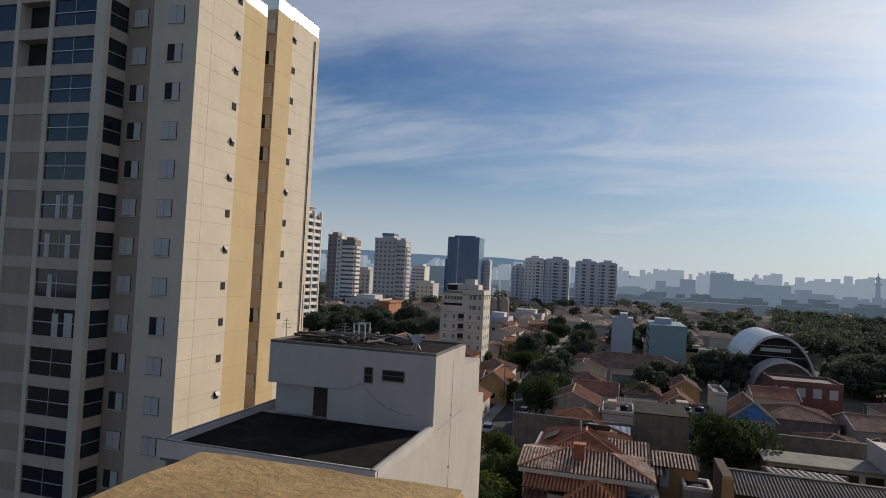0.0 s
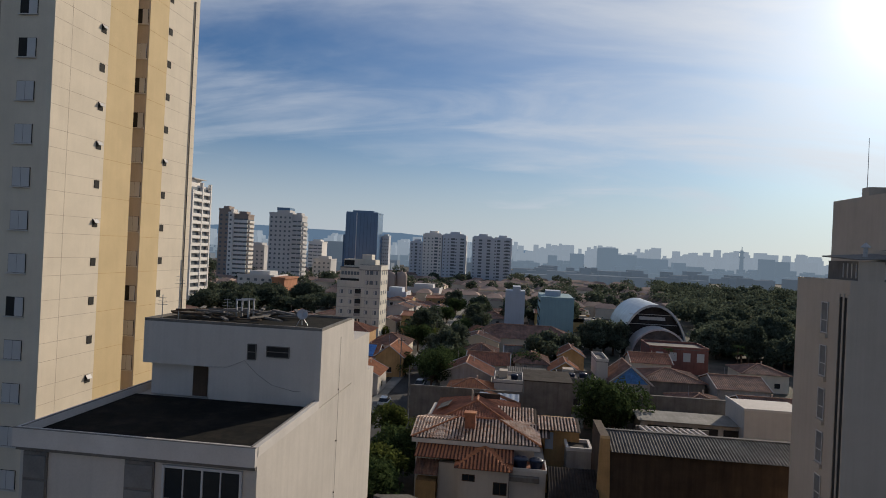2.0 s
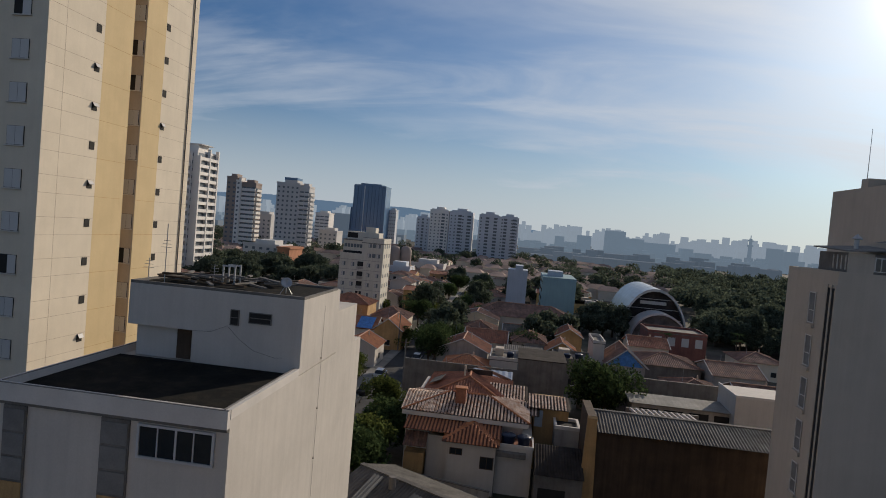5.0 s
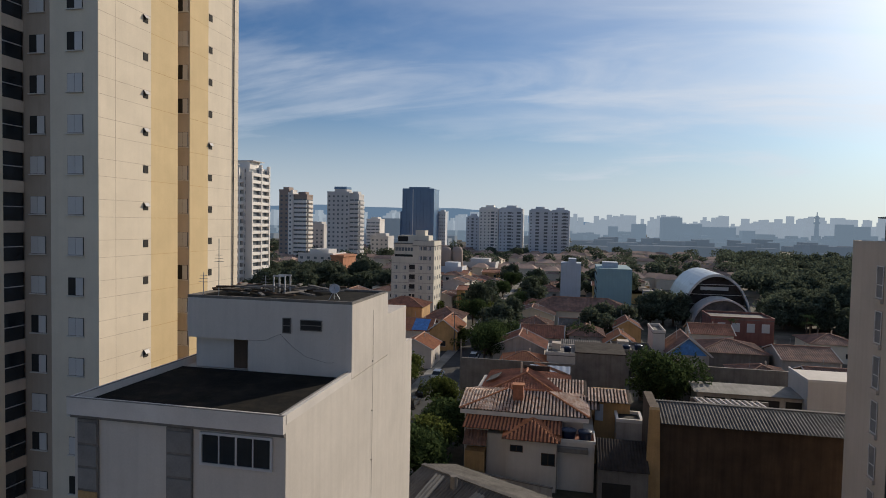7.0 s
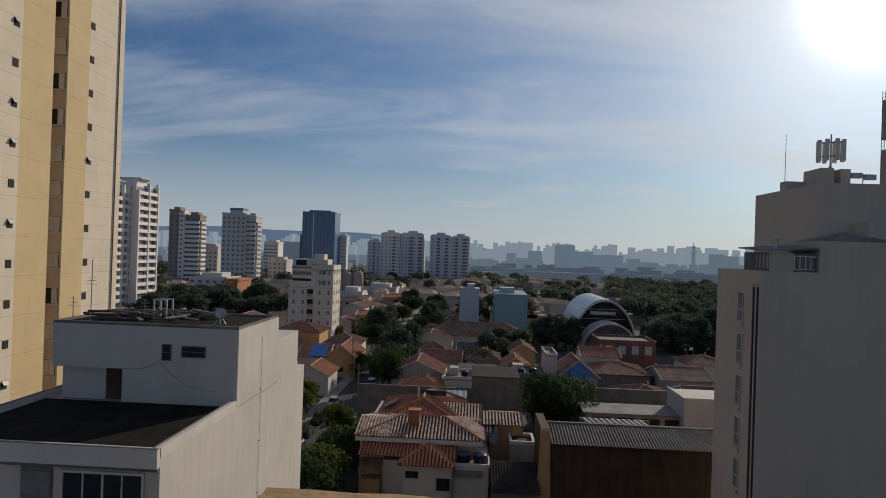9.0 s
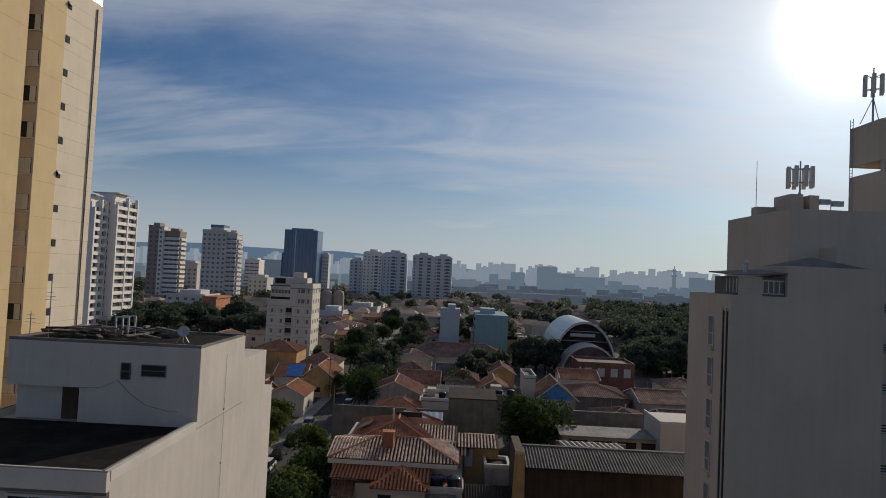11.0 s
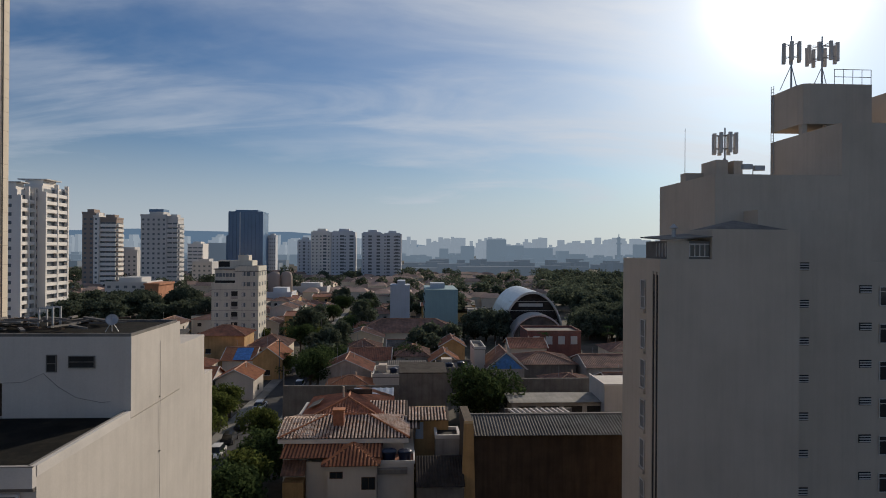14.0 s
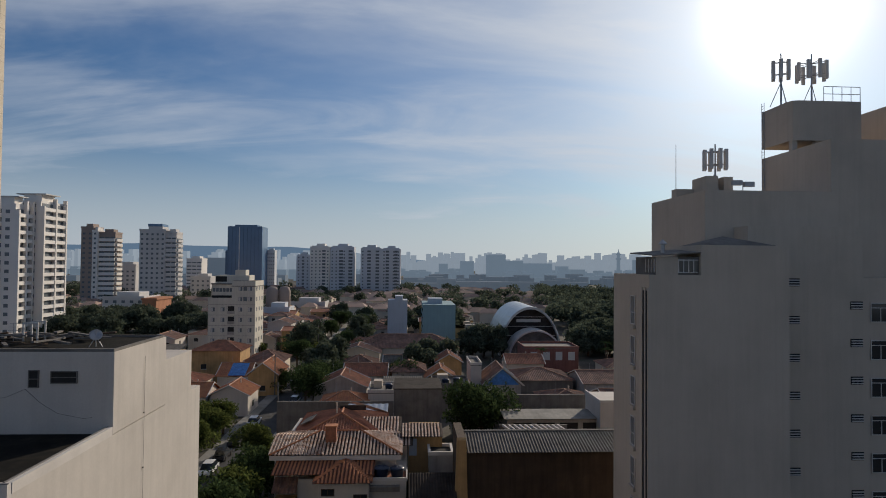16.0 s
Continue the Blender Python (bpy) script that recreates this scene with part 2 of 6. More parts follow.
# ---- mesh helpers ----
class Shape:
    """Collects boxes, prisms and tubes into one mesh."""

    def __init__(self):
        self.v, self.f = [], []

    def add(self, vs, fs):
        k = len(self.v)
        self.v += [tuple(p) for p in vs]
        self.f += [tuple(i + k for i in face) for face in fs]
        return self

    def box(self, x0, y0, z0, x1, y1, z1):
        return self.add([(x, y, z) for z in (z0, z1) for y in (y0, y1) for x in (x0, x1)],
                        [(0, 2, 3, 1), (4, 5, 7, 6), (0, 1, 5, 4), (1, 3, 7, 5), (3, 2, 6, 7), (2, 0, 4, 6)])

    def prism(self, pts, z0, z1):
        n = len(pts)
        return self.add([(x, y, z0) for x, y in pts] + [(x, y, z1) for x, y in pts],
                        [tuple(range(n - 1, -1, -1)), tuple(range(n, 2 * n))] + [(i, (i + 1) % n, n + (i + 1) % n, n + i) for i in range(n)])

    def tube(self, a, b, r0, r1=None, n=8):
        a, b = Vector(a), Vector(b)
        r1 = r0 if r1 is None else r1
        q = (b - a).to_track_quat("Z", "Y")
        ring = [q @ Vector((math.cos(2 * math.pi * i / n), math.sin(2 * math.pi * i / n), 0)) for i in range(n)]
        return self.add([a + p * r0 for p in ring] + [b + p * r1 for p in ring],
                        [tuple(range(n - 1, -1, -1)), tuple(range(n, 2 * n))] + [(i, (i + 1) % n, n + (i + 1) % n, n + i) for i in range(n)])

    def lathe(self, c, profile, n=16):
        c = Vector(c)
        vs = [c + Vector((r * math.cos(2 * math.pi * i / n), r * math.sin(2 * math.pi * i / n), z)) for r, z in profile for i in range(n)]
        fs = [(k * n + i, k * n + (i + 1) % n, (k + 1) * n + (i + 1) % n, (k + 1) * n + i) for k in range(len(profile) - 1) for i in range(n)]
        return self.add(vs, fs + [tuple(range(n - 1, -1, -1)), tuple(range((len(profile) - 1) * n, len(profile) * n))])

    def mesh(self, name, mat, smooth=False):
        me = bpy.data.meshes.new(name)
        me.from_pydata(self.v, [], self.f)
        me.materials.append(mat)
        if smooth:
            me.polygons.foreach_set("use_smooth", [True] * len(me.polygons))
        me.update()
        return me


def thing(name, label, category, place=(0, 0, 0), turn=0.0, group="", kind=""):
    e = new(name)
    e.matrix_basis = pose(*place, 0, 0, turn)
    return tagged(e, label, category, group, kind)


def part(name, shape, mat, parent, label="", at=None, smooth=False, kind=""):
    me = shape if isinstance(shape, bpy.types.Mesh) else shape.mesh(name, mat, smooth)
    ob = new(name, me)
    ob.parent = parent
    if at is not None:
        ob.matrix_basis = at if isinstance(at, Matrix) else Matrix.Translation(at)
    return tagged(ob, label, kind=kind)


def single(name, shape, mat, label, category, kind="", group="", smooth=False, at=None):
    ob = new(name, shape.mesh(name, mat, smooth))
    if at is not None:
        ob.matrix_basis = at
    return tagged(ob, label, category, group, kind)


def sheet(shape, poly, eave, period=0.3, amp=0.04, course=0.0, thick=0.05):
    """Adds a ribbed roof slope over a flat convex outline; the ribs run up from the eave's direction."""
    poly = [Vector(p) for p in poly]
    u = Vector(eave).normalized()
    nrm = Vector((0, 0, 0))
    for i in range(len(poly)):
        nrm += (poly[i] - poly[0]).cross(poly[(i + 1) % len(poly)] - poly[0])
    nrm.normalize()
    if nrm.z < 0:
        nrm.negate()
    v = nrm.cross(u)
    o = poly[0]
    pts = [((p - o).dot(u), (p - o).dot(v)) for p in poly]
    u0, u1 = min(p[0] for p in pts), max(p[0] for p in pts)
    steps = max(2, int((u1 - u0) / (period / 4)))
    wave = (0.0, 1.0, 0.3, -0.7)
    cols = []
    for i in range(steps + 1):
        s = min(max(u0 + (u1 - u0) * i / steps, u0 + 1e-4), u1 - 1e-4)
        hits = []
        for (a, b), (c, d) in zip(pts, pts[1:] + pts[:1]):
            if (a - s) * (c - s) <= 0 and abs(c - a) > 1e-7:
                hits.append(b + (d - b) * (s - a) / (c - a))
        cols.append((s, min(hits), max(hits), wave[i % 4] * amp))
    longest = max(c[2] - c[1] for c in cols)
    rows = max(1, int(longest / course)) if course else 1
    vs, fs = [], []
    for s, lo, hi, w in cols:
        for k in range(rows + 1):
            t = lo + (hi - lo) * k / rows
            lift = w + thick
            if course:
                vs.append(o + u * s + v * t + nrm * (lift - 0.018))
                vs.append(o + u * s + v * t + nrm * (lift + 0.022))
            else:
                vs.append(o + u * s + v * t + nrm * lift)
    m = (rows + 1) * (2 if course else 1)
    for i in range(steps):
        for k in range(m - 1):
            a = i * m + k
            fs.append((a, a + m, a + m + 1, a + 1))
    shape.add(vs, fs)
    # underside
    shape.add([p for p in poly], [tuple(range(len(poly)))])
    return shape


# ---- ground and streets ----
ground = Shape()
ground.add([(-2600, -300, 0), (2600, -300, 0), (2600, 4200, 0), (-2600, 4200, 0)], [(0, 1, 2, 3)])
single("ground", ground, EARTH, "dark earth and yards of a low-rise district", "ground", "structure")
single("road", Shape().box(-22.2, -60, -0.3, -16.4, 420, 0.03), ASPHALT, "grey asphalt street between rows of houses", "road", "structure")
single("pavement", Shape().box(-24.4, -60, -0.3, -22.2, 420, 0.16), PAVE, "worn concrete pavement along the street", "pavement", "structure")
single("pavement", Shape().box(-16.4, -60, -0.3, -14.4, 420, 0.16), PAVE, "worn concrete pavement along the street", "pavement", "structure")
single("road", Shape().box(-160, 128, -0.3, -22.25, 134, 0.02), ASPHALT, "grey asphalt cross street", "road", "structure")
single("road", Shape().box(-16.35, 137, -0.3, 90, 143, 0.02), ASPHALT, "grey asphalt cross street", "road", "structure")

# ---- the camera's own roof ----
own = thing("viewing_building", "plain rendered building whose ochre stained parapet edges the view", "building")
part("wall", Shape().box(-9, -16, 0, 12, 0.45, 27.0), GREYW, own)
part("parapet", Shape().box(-9, 0.45, 26.0, 12, 0.93, 27.55), LEDGE, own, "ochre stained low parapet")


def merlon(x0, x1, z1):
    bm = bmesh.new()
    bmesh.ops.create_cube(bm, size=1)
    bmesh.ops.scale(bm, vec=(x1 - x0, 0.50, 0.9), verts=bm.verts)
    bmesh.ops.bevel(bm, geom=list(bm.edges), offset=0.012, segments=2, affect="EDGES")
    bmesh.ops.subdivide_edges(bm, edges=list(bm.edges), cuts=5, use_grid_fill=True)
    for v in bm.verts:
        v.co += Vector((noise.noise(v.co * 9), noise.noise(v.co * 9 + Vector((7, 0, 0))), noise.noise(v.co * 11 + Vector((0, 5, 0))))) * 0.006
    me = bpy.data.meshes.new("coping_block")
    bm.to_mesh(me)
    bm.free()
    me.materials.append(LEDGE)
    part("coping_block", me, LEDGE, own, "rough ochre stained coping block", ((x0 + x1) / 2, 0.72, z1 - 0.45))


merlon(-0.145, 0.42, 28.355)
merlon(3.17, 3.58, 28.235)

# ---- the tall cream tower ----
TX, STOREY, TOP = -28.84, 2.8, 51.0
tower = thing("apartment_tower", "tall cream and beige apartment tower with stacked balconies", "building")
part("side_wall", Shape().box(-32.7, 36.6, 0, TX, 41.95, TOP), CREAM, tower, "sunlit cream end wall")
part("recess_wall", Shape().box(TX - 16, 41.95, 0, TX, 45.2, TOP - 1.6), YELLOW, tower, "sunlit yellow painted wall")
# slot walls are painted duller than the yellow to hold the slot's shade
part("slot_wall", Shape().box(TX - 16, 45.2, 0, TX - 2.2, 46.8, TOP - 1.6), BEIGE, tower, "back of the narrow window slot, beige for its shade")
part("recess_wall", Shape().box(TX - 16, 46.8, 0, TX, 49.45, TOP - 0.2), YELLOW, tower, "sunlit yellow painted wall")
part("stripe", Shape().box(TX - 2.2, 46.77, 0, TX - 0.03, 46.8, TOP - 0.4), BANDING, tower, "beige return wall with the slot windows")
part("side_wall", Shape().box(TX - 16, 49.45, 0, TX, 54.4, TOP), CREAM, tower, "sunlit cream end wall")
part("drainpipe", Shape().tube((TX + 0.07, 53.5, 0), (TX + 0.07, 53.5, TOP - 0.6), 0.055), CONCRETE, tower, "dark thin drainpipe")
# joint lines on the end walls
groove = Shape().box(TX - 0.01, 36.62, -0.012, TX + 0.004, 41.93, 0.012).mesh("joint", BEIGE)
groove_b = Shape().box(TX - 0.01, 49.47, -0.012, TX + 0.004, 54.38, 0.012).mesh("joint", BEIGE)
groove_c = Shape().box(TX - 0.01, 41.97, -0.012, TX + 0.004, 45.18, 0.012).mesh("joint", OCHRE)
groove_d = Shape().box(TX - 0.01, 46.82, -0.012, TX + 0.004, 49.43, 0.012).mesh("joint", OCHRE)
for k in range(18):
    for dz in (0.35, 1.55):
        part("joint", groove, BEIGE, tower, at=(0, 0, k * STOREY + dz + 0.3))
        part("joint", groove_b, BEIGE, tower, at=(0, 0, k * STOREY + dz + 0.3))
    part("joint", groove_c, OCHRE, tower, at=(0, 0, k * STOREY + 0.65))
    part("joint", groove_d, OCHRE, tower, at=(0, 0, k * STOREY + 0.65))
part("joint", Shape().box(TX - 0.01, 38.2, 0, TX + 0.004, 38.224, TOP), BEIGE, tower)

small_hole = Shape().box(-0.02, -0.26, -0.29, 0.02, 0.26, 0.29).mesh("small_window", DARKGAP)
flap = Shape().add([(0.03, -0.24, 0.27), (0.03, 0.24, 0.27), (0.21, 0.24, 0.0), (0.21, -0.24, 0.0), (0.05, -0.24, 0.285), (0.05, 0.24, 0.285), (0.23, 0.24, 0.015), (0.23, -0.24, 0.015)],
                   [(0, 1, 2, 3), (7, 6, 5, 4), (0, 4, 5, 1), (1, 5, 6, 2), (2, 6, 7, 3), (3, 7, 4, 0)]).mesh("tilting_pane", SHUTTER)
for k in range(18):
    z = 27.0 - 0.29 - STOREY * 9 + k * STOREY
    if z < 1 or z > TOP - 0.6:
        continue
    for y in (41.33, 49.78):
        w = part("small_window", small_hole, DARKGAP, tower, "small square bathroom window", (TX + 0.012, y, z))
        if random.random() < 0.55:
            part("tilting_pane", flap, SHUTTER, w, "tilted open pane", (0, 0, 0))
    # double sliding windows on the shaded front and in the recess
shut_l = Shape().box(-0.6, -0.03, -0.6, -0.02, 0.03, 0.6).mesh("shutter", SHUTTER)
shut_r = Shape().box(0.02, -0.05, -0.6, 0.6, 0.0, 0.6).mesh("shutter", SHUTTER)
shut_n = Shape().box(-0.45, -0.03, -0.6, -0.02, 0.03, 0.6).mesh("shutter", SHUTTER)
win_hole = Shape().box(-0.62, -0.02, -0.62, 0.62, 0.03, 0.62).mesh("window", DARKGAP)
win_sill = Shape().box(-0.7, -0.12, -0.7, 0.7, 0.0, -0.63).mesh("sill", SLABW)


def shutter_window(parent, place, open_amount):
    w = part("window", win_hole, DARKGAP, parent, "sliding window with grey shutters", place)
    part("shutter", shut_r, SHUTTER, w)
    if open_amount < 0.55:
        part("shutter", shut_l, SHUTTER, w)
    part("sill", win_sill, SLABW, w)
    return w


FY, BX, BY = 36.6, -35.1, 34.7
for k in range(18):
    z = 26.6 - STOREY * 9 + k * STOREY
    if z < 1 or z > TOP - 0.8:
        continue
    shutter_window(tower, (-30.65, FY - 0.035, z), random.random() * 0.75)
    shutter_window(tower, (-33.92, FY + 0.165, z), random.random() * 0.9)
    shutter_window(tower, pose(TX - 0.62, 46.735, z + 0.3) @ Matrix.Diagonal((0.78, 1, 0.98, 1)), random.random() * 0.9)
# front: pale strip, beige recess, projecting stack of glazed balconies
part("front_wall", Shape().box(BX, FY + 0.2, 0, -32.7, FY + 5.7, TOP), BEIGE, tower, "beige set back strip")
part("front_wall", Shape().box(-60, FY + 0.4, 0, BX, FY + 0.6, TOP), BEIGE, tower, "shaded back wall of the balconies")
part("corner_pier", Shape().box(-35.95, BY - 0.02, 0, BX + 0.012, BY + 0.42, TOP + 1), CREAM, tower, "cream corner pier of the balconies")
part("pier", Shape().box(-40.2, BY - 0.02, 0, -39.8, FY + 0.4, TOP), CREAM, tower, "cream pier")
part("pier", Shape().box(-43.4, BY - 0.02, 0, -43.0, FY + 0.4, TOP), CREAM, tower, "cream pier")
band = Shape().box(-60, BY, 0, BX, FY + 0.4, 0.82).mesh("slab_band", BANDING)
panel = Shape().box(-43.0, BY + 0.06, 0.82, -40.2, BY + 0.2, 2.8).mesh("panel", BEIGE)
# dark sheet set back in the open bays in place of their shade
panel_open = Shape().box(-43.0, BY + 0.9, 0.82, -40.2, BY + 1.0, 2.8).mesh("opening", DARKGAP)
pane_big = Shape().box(-39.8, BY + 0.12, 0.82, -35.95, BY + 0.16, 2.8).mesh("glazing", GLASS)
pane_low = Shape().box(-60, BY + 0.12, 0.82, -43.4, BY + 0.16, 2.8).mesh("glazing", GLASS)
pane_side = Shape().box(BX - 0.16, BY + 0.42, 0.82, BX - 0.12, FY + 0.2, 2.8).mesh("glazing", GLASS)
rail_big = Shape().box(-39.8, BY + 0.02, 1.78, -35.95, BY + 0.07, 1.84).mesh("handrail", FRAME)
rail_side = Shape().box(BX - 0.07, BY + 0.42, 1.78, BX - 0.02, FY + 0.2, 1.84).mesh("handrail", FRAME)
mull = Shape().box(-0.018, -0.018, 0.82, 0.018, 0.018, 2.8).mesh("mullion", FRAME)
folds = [(i * 0.06, 0.05 * math.sin(i * 1.9)) for i in range(14)]
curtain = Shape().add([(x, y + dy, z) for z in (0.9, 2.7) for dy in (0, 0.015) for x, y in folds],
                      [(i, i + 1, i + 29, i + 28) for i in range(13)] + [(i + 42, i + 43, i + 15, i + 14) for i in range(13)] + [(i + 28, i + 29, i + 43, i + 42) for i in range(13)])
curtain = curtain.mesh("curtain", SLABW)
for k in range(18):
    z = 41.45 - STOREY * 14 + k * STOREY
    b = part("balcony", band, CREAM, tower, "pale slab band of a glazed balcony", (0, 0, z))
    part("panel", panel_open if z > 41 else panel, BEIGE, b, "open bay backed by a sheet painted dark" if z > 41 else "grey beige panel")
    part("glazing", pane_big, GLASS, b, "dark balcony glazing")
    part("glazing", pane_low, GLASS, b, "dark balcony glazing")
    part("handrail", rail_big, FRAME, b, "thin metal handrail")
    part("glazing", pane_side, GLASS, b, "dark balcony glazing")
    part("handrail", rail_side, FRAME, b, "thin metal handrail")
    for x in (-37.9,):
        part("mullion", mull, FRAME, b, at=(x, BY + 0.1, 0))
    if 7 <= k <= 10:
        for n in range(random.choice((1, 2, 2))):
            part("curtain", curtain, BANDING, b, "pale gathered curtain", pose(random.uniform(-39.6, -37.0), BY + 0.10, 0) @ Matrix.Diagonal((random.uniform(0.5, 1.0), 0.3, random.uniform(0.75, 0.99), 1)))
part("glass_railing", Shape().box(TX - 3, 46.9, TOP - 0.2, TX - 0.05, 46.94, TOP + 1.0).box(TX - 0.09, 46.94, TOP - 0.2, TX - 0.05, 49.45, TOP + 1.0).box(TX - 0.09, 49.45, TOP, TX - 0.05, 54.3, TOP + 1.1), PANE, tower, "clear glass roof balustrade")
part("handrail", Shape().tube((TX - 0.07, 46.92, TOP + 1.03), (TX - 0.07, 54.3, TOP + 1.13), 0.035, n=6), FRAME, tower, "thin metal handrail")
part("roof_railing", Shape().box(TX - 1.6, 42.1, TOP - 1.6, TX - 0.05, 42.14, TOP - 0.6).box(TX - 0.09, 42.14, TOP - 1.6, TX - 0.05, 45.2, TOP - 0.6), PANE, tower, "clear glass roof balustrade")

# ---- the low white building in front ----
PX = -8.25
nb = thing("white_building", "white rendered building with a flat black roof and rooftop box", "building")
part("wall", Shape().box(-18.3, 23.1, 0, PX, 42.9, 20.35), WHITE, nb, "white rendered wall")
part("roof", Shape().box(-18.2, 23.0, 20.35, PX - 0.25, 30.6, 20.42), FELT, nb, "black felt flat roof")
part("parapet", Shape().box(-18.5, 22.85, 20.0, PX, 23.1, 20.75), SLABW, nb, "low white parapet")
part("parapet", Shape().box(PX - 0.25, 23.1, 20.35, PX + 0.02, 30.55, 20.75), SLABW, nb, "low white parapet")
part("parapet", Shape().box(-18.5, 23.1, 20.0, -18.25, 33.5, 20.75), SLABW, nb, "low white parapet")
box = part("rooftop_box", Shape().box(-14.2, 30.6, 20.4, PX + 0.01, 36.9, 24.3), WHITE, nb, "white rooftop box with small windows")
part("overhang", Shape().box(-17.9, 30.6, 22.1, -14.2, 36.5, 24.3), WHITE, box, "overhanging white upper part")
part("lower_wall", Shape().box(-17.6, 31.0, 20.4, -14.2, 36.4, 22.1), WHITE, box, "set back white wall")
part("box_roof", Shape().box(-17.7, 30.8, 24.3, PX - 0.2, 36.3, 24.34), FELT, box, "dark stained flat top")
part("kerb", Shape().box(-17.9, 30.6, 24.3, PX, 30.75, 24.45).box(-17.9, 36.3, 24.3, PX, 36.45, 24.45).box(PX - 0.15, 30.75, 24.3, PX, 36.3, 24.42).box(-17.9, 30.75, 24.3, -17.75, 36.3, 24.45), CONCRETE, box, "dark stained kerb")
part("rear_wall", Shape().box(-17.9, 36.9, 20.35, PX, 41.2, 22.95), WHITE, nb, "lower white rear block")
part("coping", Shape().box(-18.5, 22.84, 20.75, PX + 0.02, 22.92, 20.785), DULLPANEL, nb, "dark weathered coping edge")
part("coping", Shape().box(PX - 0.25, 23.0, 20.752, PX - 0.17, 30.55, 20.785), DULLPANEL, nb, "dark weathered coping edge")
part("coping", Shape().box(-18.33, 23.1, 20.752, -18.25, 33.5, 20.785), DULLPANEL, nb, "dark weathered coping edge")
door = part("door", Shape().box(-15.25, 30.95, 20.45, -14.45, 30.99, 22.05), BROWNW, box, "rusty brown metal door")
for x0, x1, z0, z1 in ((-12.12, -11.72, 22.65, 23.4), (-11.1, -9.95, 22.85, 23.35)):
    w = part("window", Shape().box(x0, 30.55, z0, x1, 30.62, z1), DARKGAP, box, "small dark window")
    part("window_frame", Shape().box(x0 - .04, 30.52, z0 - .04, x1 + .04, 30.6, z0).box(x0 - .04, 30.52, z1, x1 + .04, 30.6, z1 + .04).box(x0, 30.53, (z0 + z1) / 2 - .02, x1, 30.6, (z0 + z1) / 2 + .02).box(x0 - .04, 30.52, z0, x0, 30.6, z1).box(x1, 30.52, z0, x1 + .04, 30.6, z1), CONCRETE, w)
part("lip", Shape().box(-18.4, 22.95, 19.85, PX - 0.02, 23.1, 20.0), CONCRETE, nb, "grey drip edge")
fw = part("window", Shape().box(-12, 23.04, 18.45, -8.9, 23.09, 19.68), GLASS, nb, "four pane sliding window")
part("window_frame", Shape().box(-12.1, 22.98, 18.35, -8.8, 23.08, 18.45).box(-12.1, 22.98, 19.66, -8.8, 23.08, 19.76).box(-12.1, 22.98, 18.45, -12, 23.08, 19.66).box(-8.9, 22.98, 18.45, -8.8, 23.08, 19.66).box(-11.25, 23.0, 18.45, -11.2, 23.06, 19.66).box(-10.48, 23.0, 18.45, -10.4, 23.06, 19.66).box(-9.7, 23.0, 18.45, -9.65, 23.06, 19.66), FRAME, fw, "pale window frame")
for x0, x1 in ((-18.1, -17.05), (-13.7, -12.45)):
    pnl = part("panel", Shape().box(x0, 23.02, 15.6, x1, 23.09, 19.8), CONCRETE, nb, "grey recessed panel strip")
    for k in range(4):
        part("board", Shape().box(x0 + .05, 22.97, 15.7 + k * 1.02, x1 - .05, 23.02, 16.6 + k * 1.02), DULLPANEL if k else OCHRE, pnl)

# clutter on the rooftop box
dish = thing("satellite_dish", "small grey satellite dish on a tripod", "satellite dish", (-9.9, 32.2, 24.34), 25)
bowl = Shape()
rings = [(0.02, 0.0), (0.18, 0.02), (0.32, 0.07), (0.42, 0.14)]
bowl.lathe((0, 0, 0), rings + [(0.43, 0.15), (0.32, 0.09), (0.18, 0.04), (0.02, 0.02)], 18)
part("bowl", bowl, STEEL, dish, at=pose(0, 0, 0.55, 62, 0, 0) @ Matrix.Diagonal((0.7, 0.7, 0.7, 1)), smooth=True)
part("stand", Shape().tube((0, 0, 0), (0, 0.05, 0.7), 0.025, n=6).tube((-0.3, -0.2, 0), (0, 0, 0.5), 0.02, n=6).tube((0.3, -0.2, 0), (0, 0, 0.5), 0.02, n=6), STEEL, dish)
part("feed_arm", Shape().tube((0, -0.1, 0.5), (0, -0.55, 0.85), 0.015, n=6), STEEL, dish)
for x, y, h in ((-16.6, 31.6, 3.2), (-17.3, 31.2, 1.3), (-15.0, 34, 1.0)):
    a = thing("tv_antenna", "thin rooftop television antenna pole", "antenna", (x, y, 24.34), 0, "television antennas")
    part("pole", Shape().tube((0, 0, 0), (0, 0, h), 0.025, n=6), STEEL, a)
    for k in range(3):
        part("element", Shape().tube((-0.3 + 0.05 * k, 0, h * 0.6 + 0.18 * k), (0.3 - 0.05 * k, 0, h * 0.6 + 0.18 * k), 0.012, n=5), STEEL, a)
frm = thing("steel_frame", "small steel frame standing on the roof", "frame", (-14.2, 33.5, 24.34))
for x in (0, 0.7):
    part("post", Shape().box(x - .04, -.04, 0, x + .04, .04, 1.0), STEEL, frm)
    part("post", Shape().box(x - .04, .66, 0, x + .04, .74, 1.0), STEEL, frm)
for y in (-0.05, 0.66):
    part("top_bar", Shape().box(-.05, y, 1.0, .75, y + 0.09, 1.08), STEEL, frm)
junk = thing("roof_debris", "heap of dark planks and rubble on the roof", "debris", (-16.2, 33.2, 24.34))
for k in range(34):
    part("plank", Shape().box(-0.9, -0.09, 0, 0.9, 0.09, 0.09), CONCRETE if k % 3 else BROWNW, junk, at=pose(random.uniform(-0.8, 5.6), random.uniform(-1.4, 2.6), 0.02 + 0.012 * k, random.uniform(-6, 6), random.uniform(-4, 4), random.uniform(0, 180)))
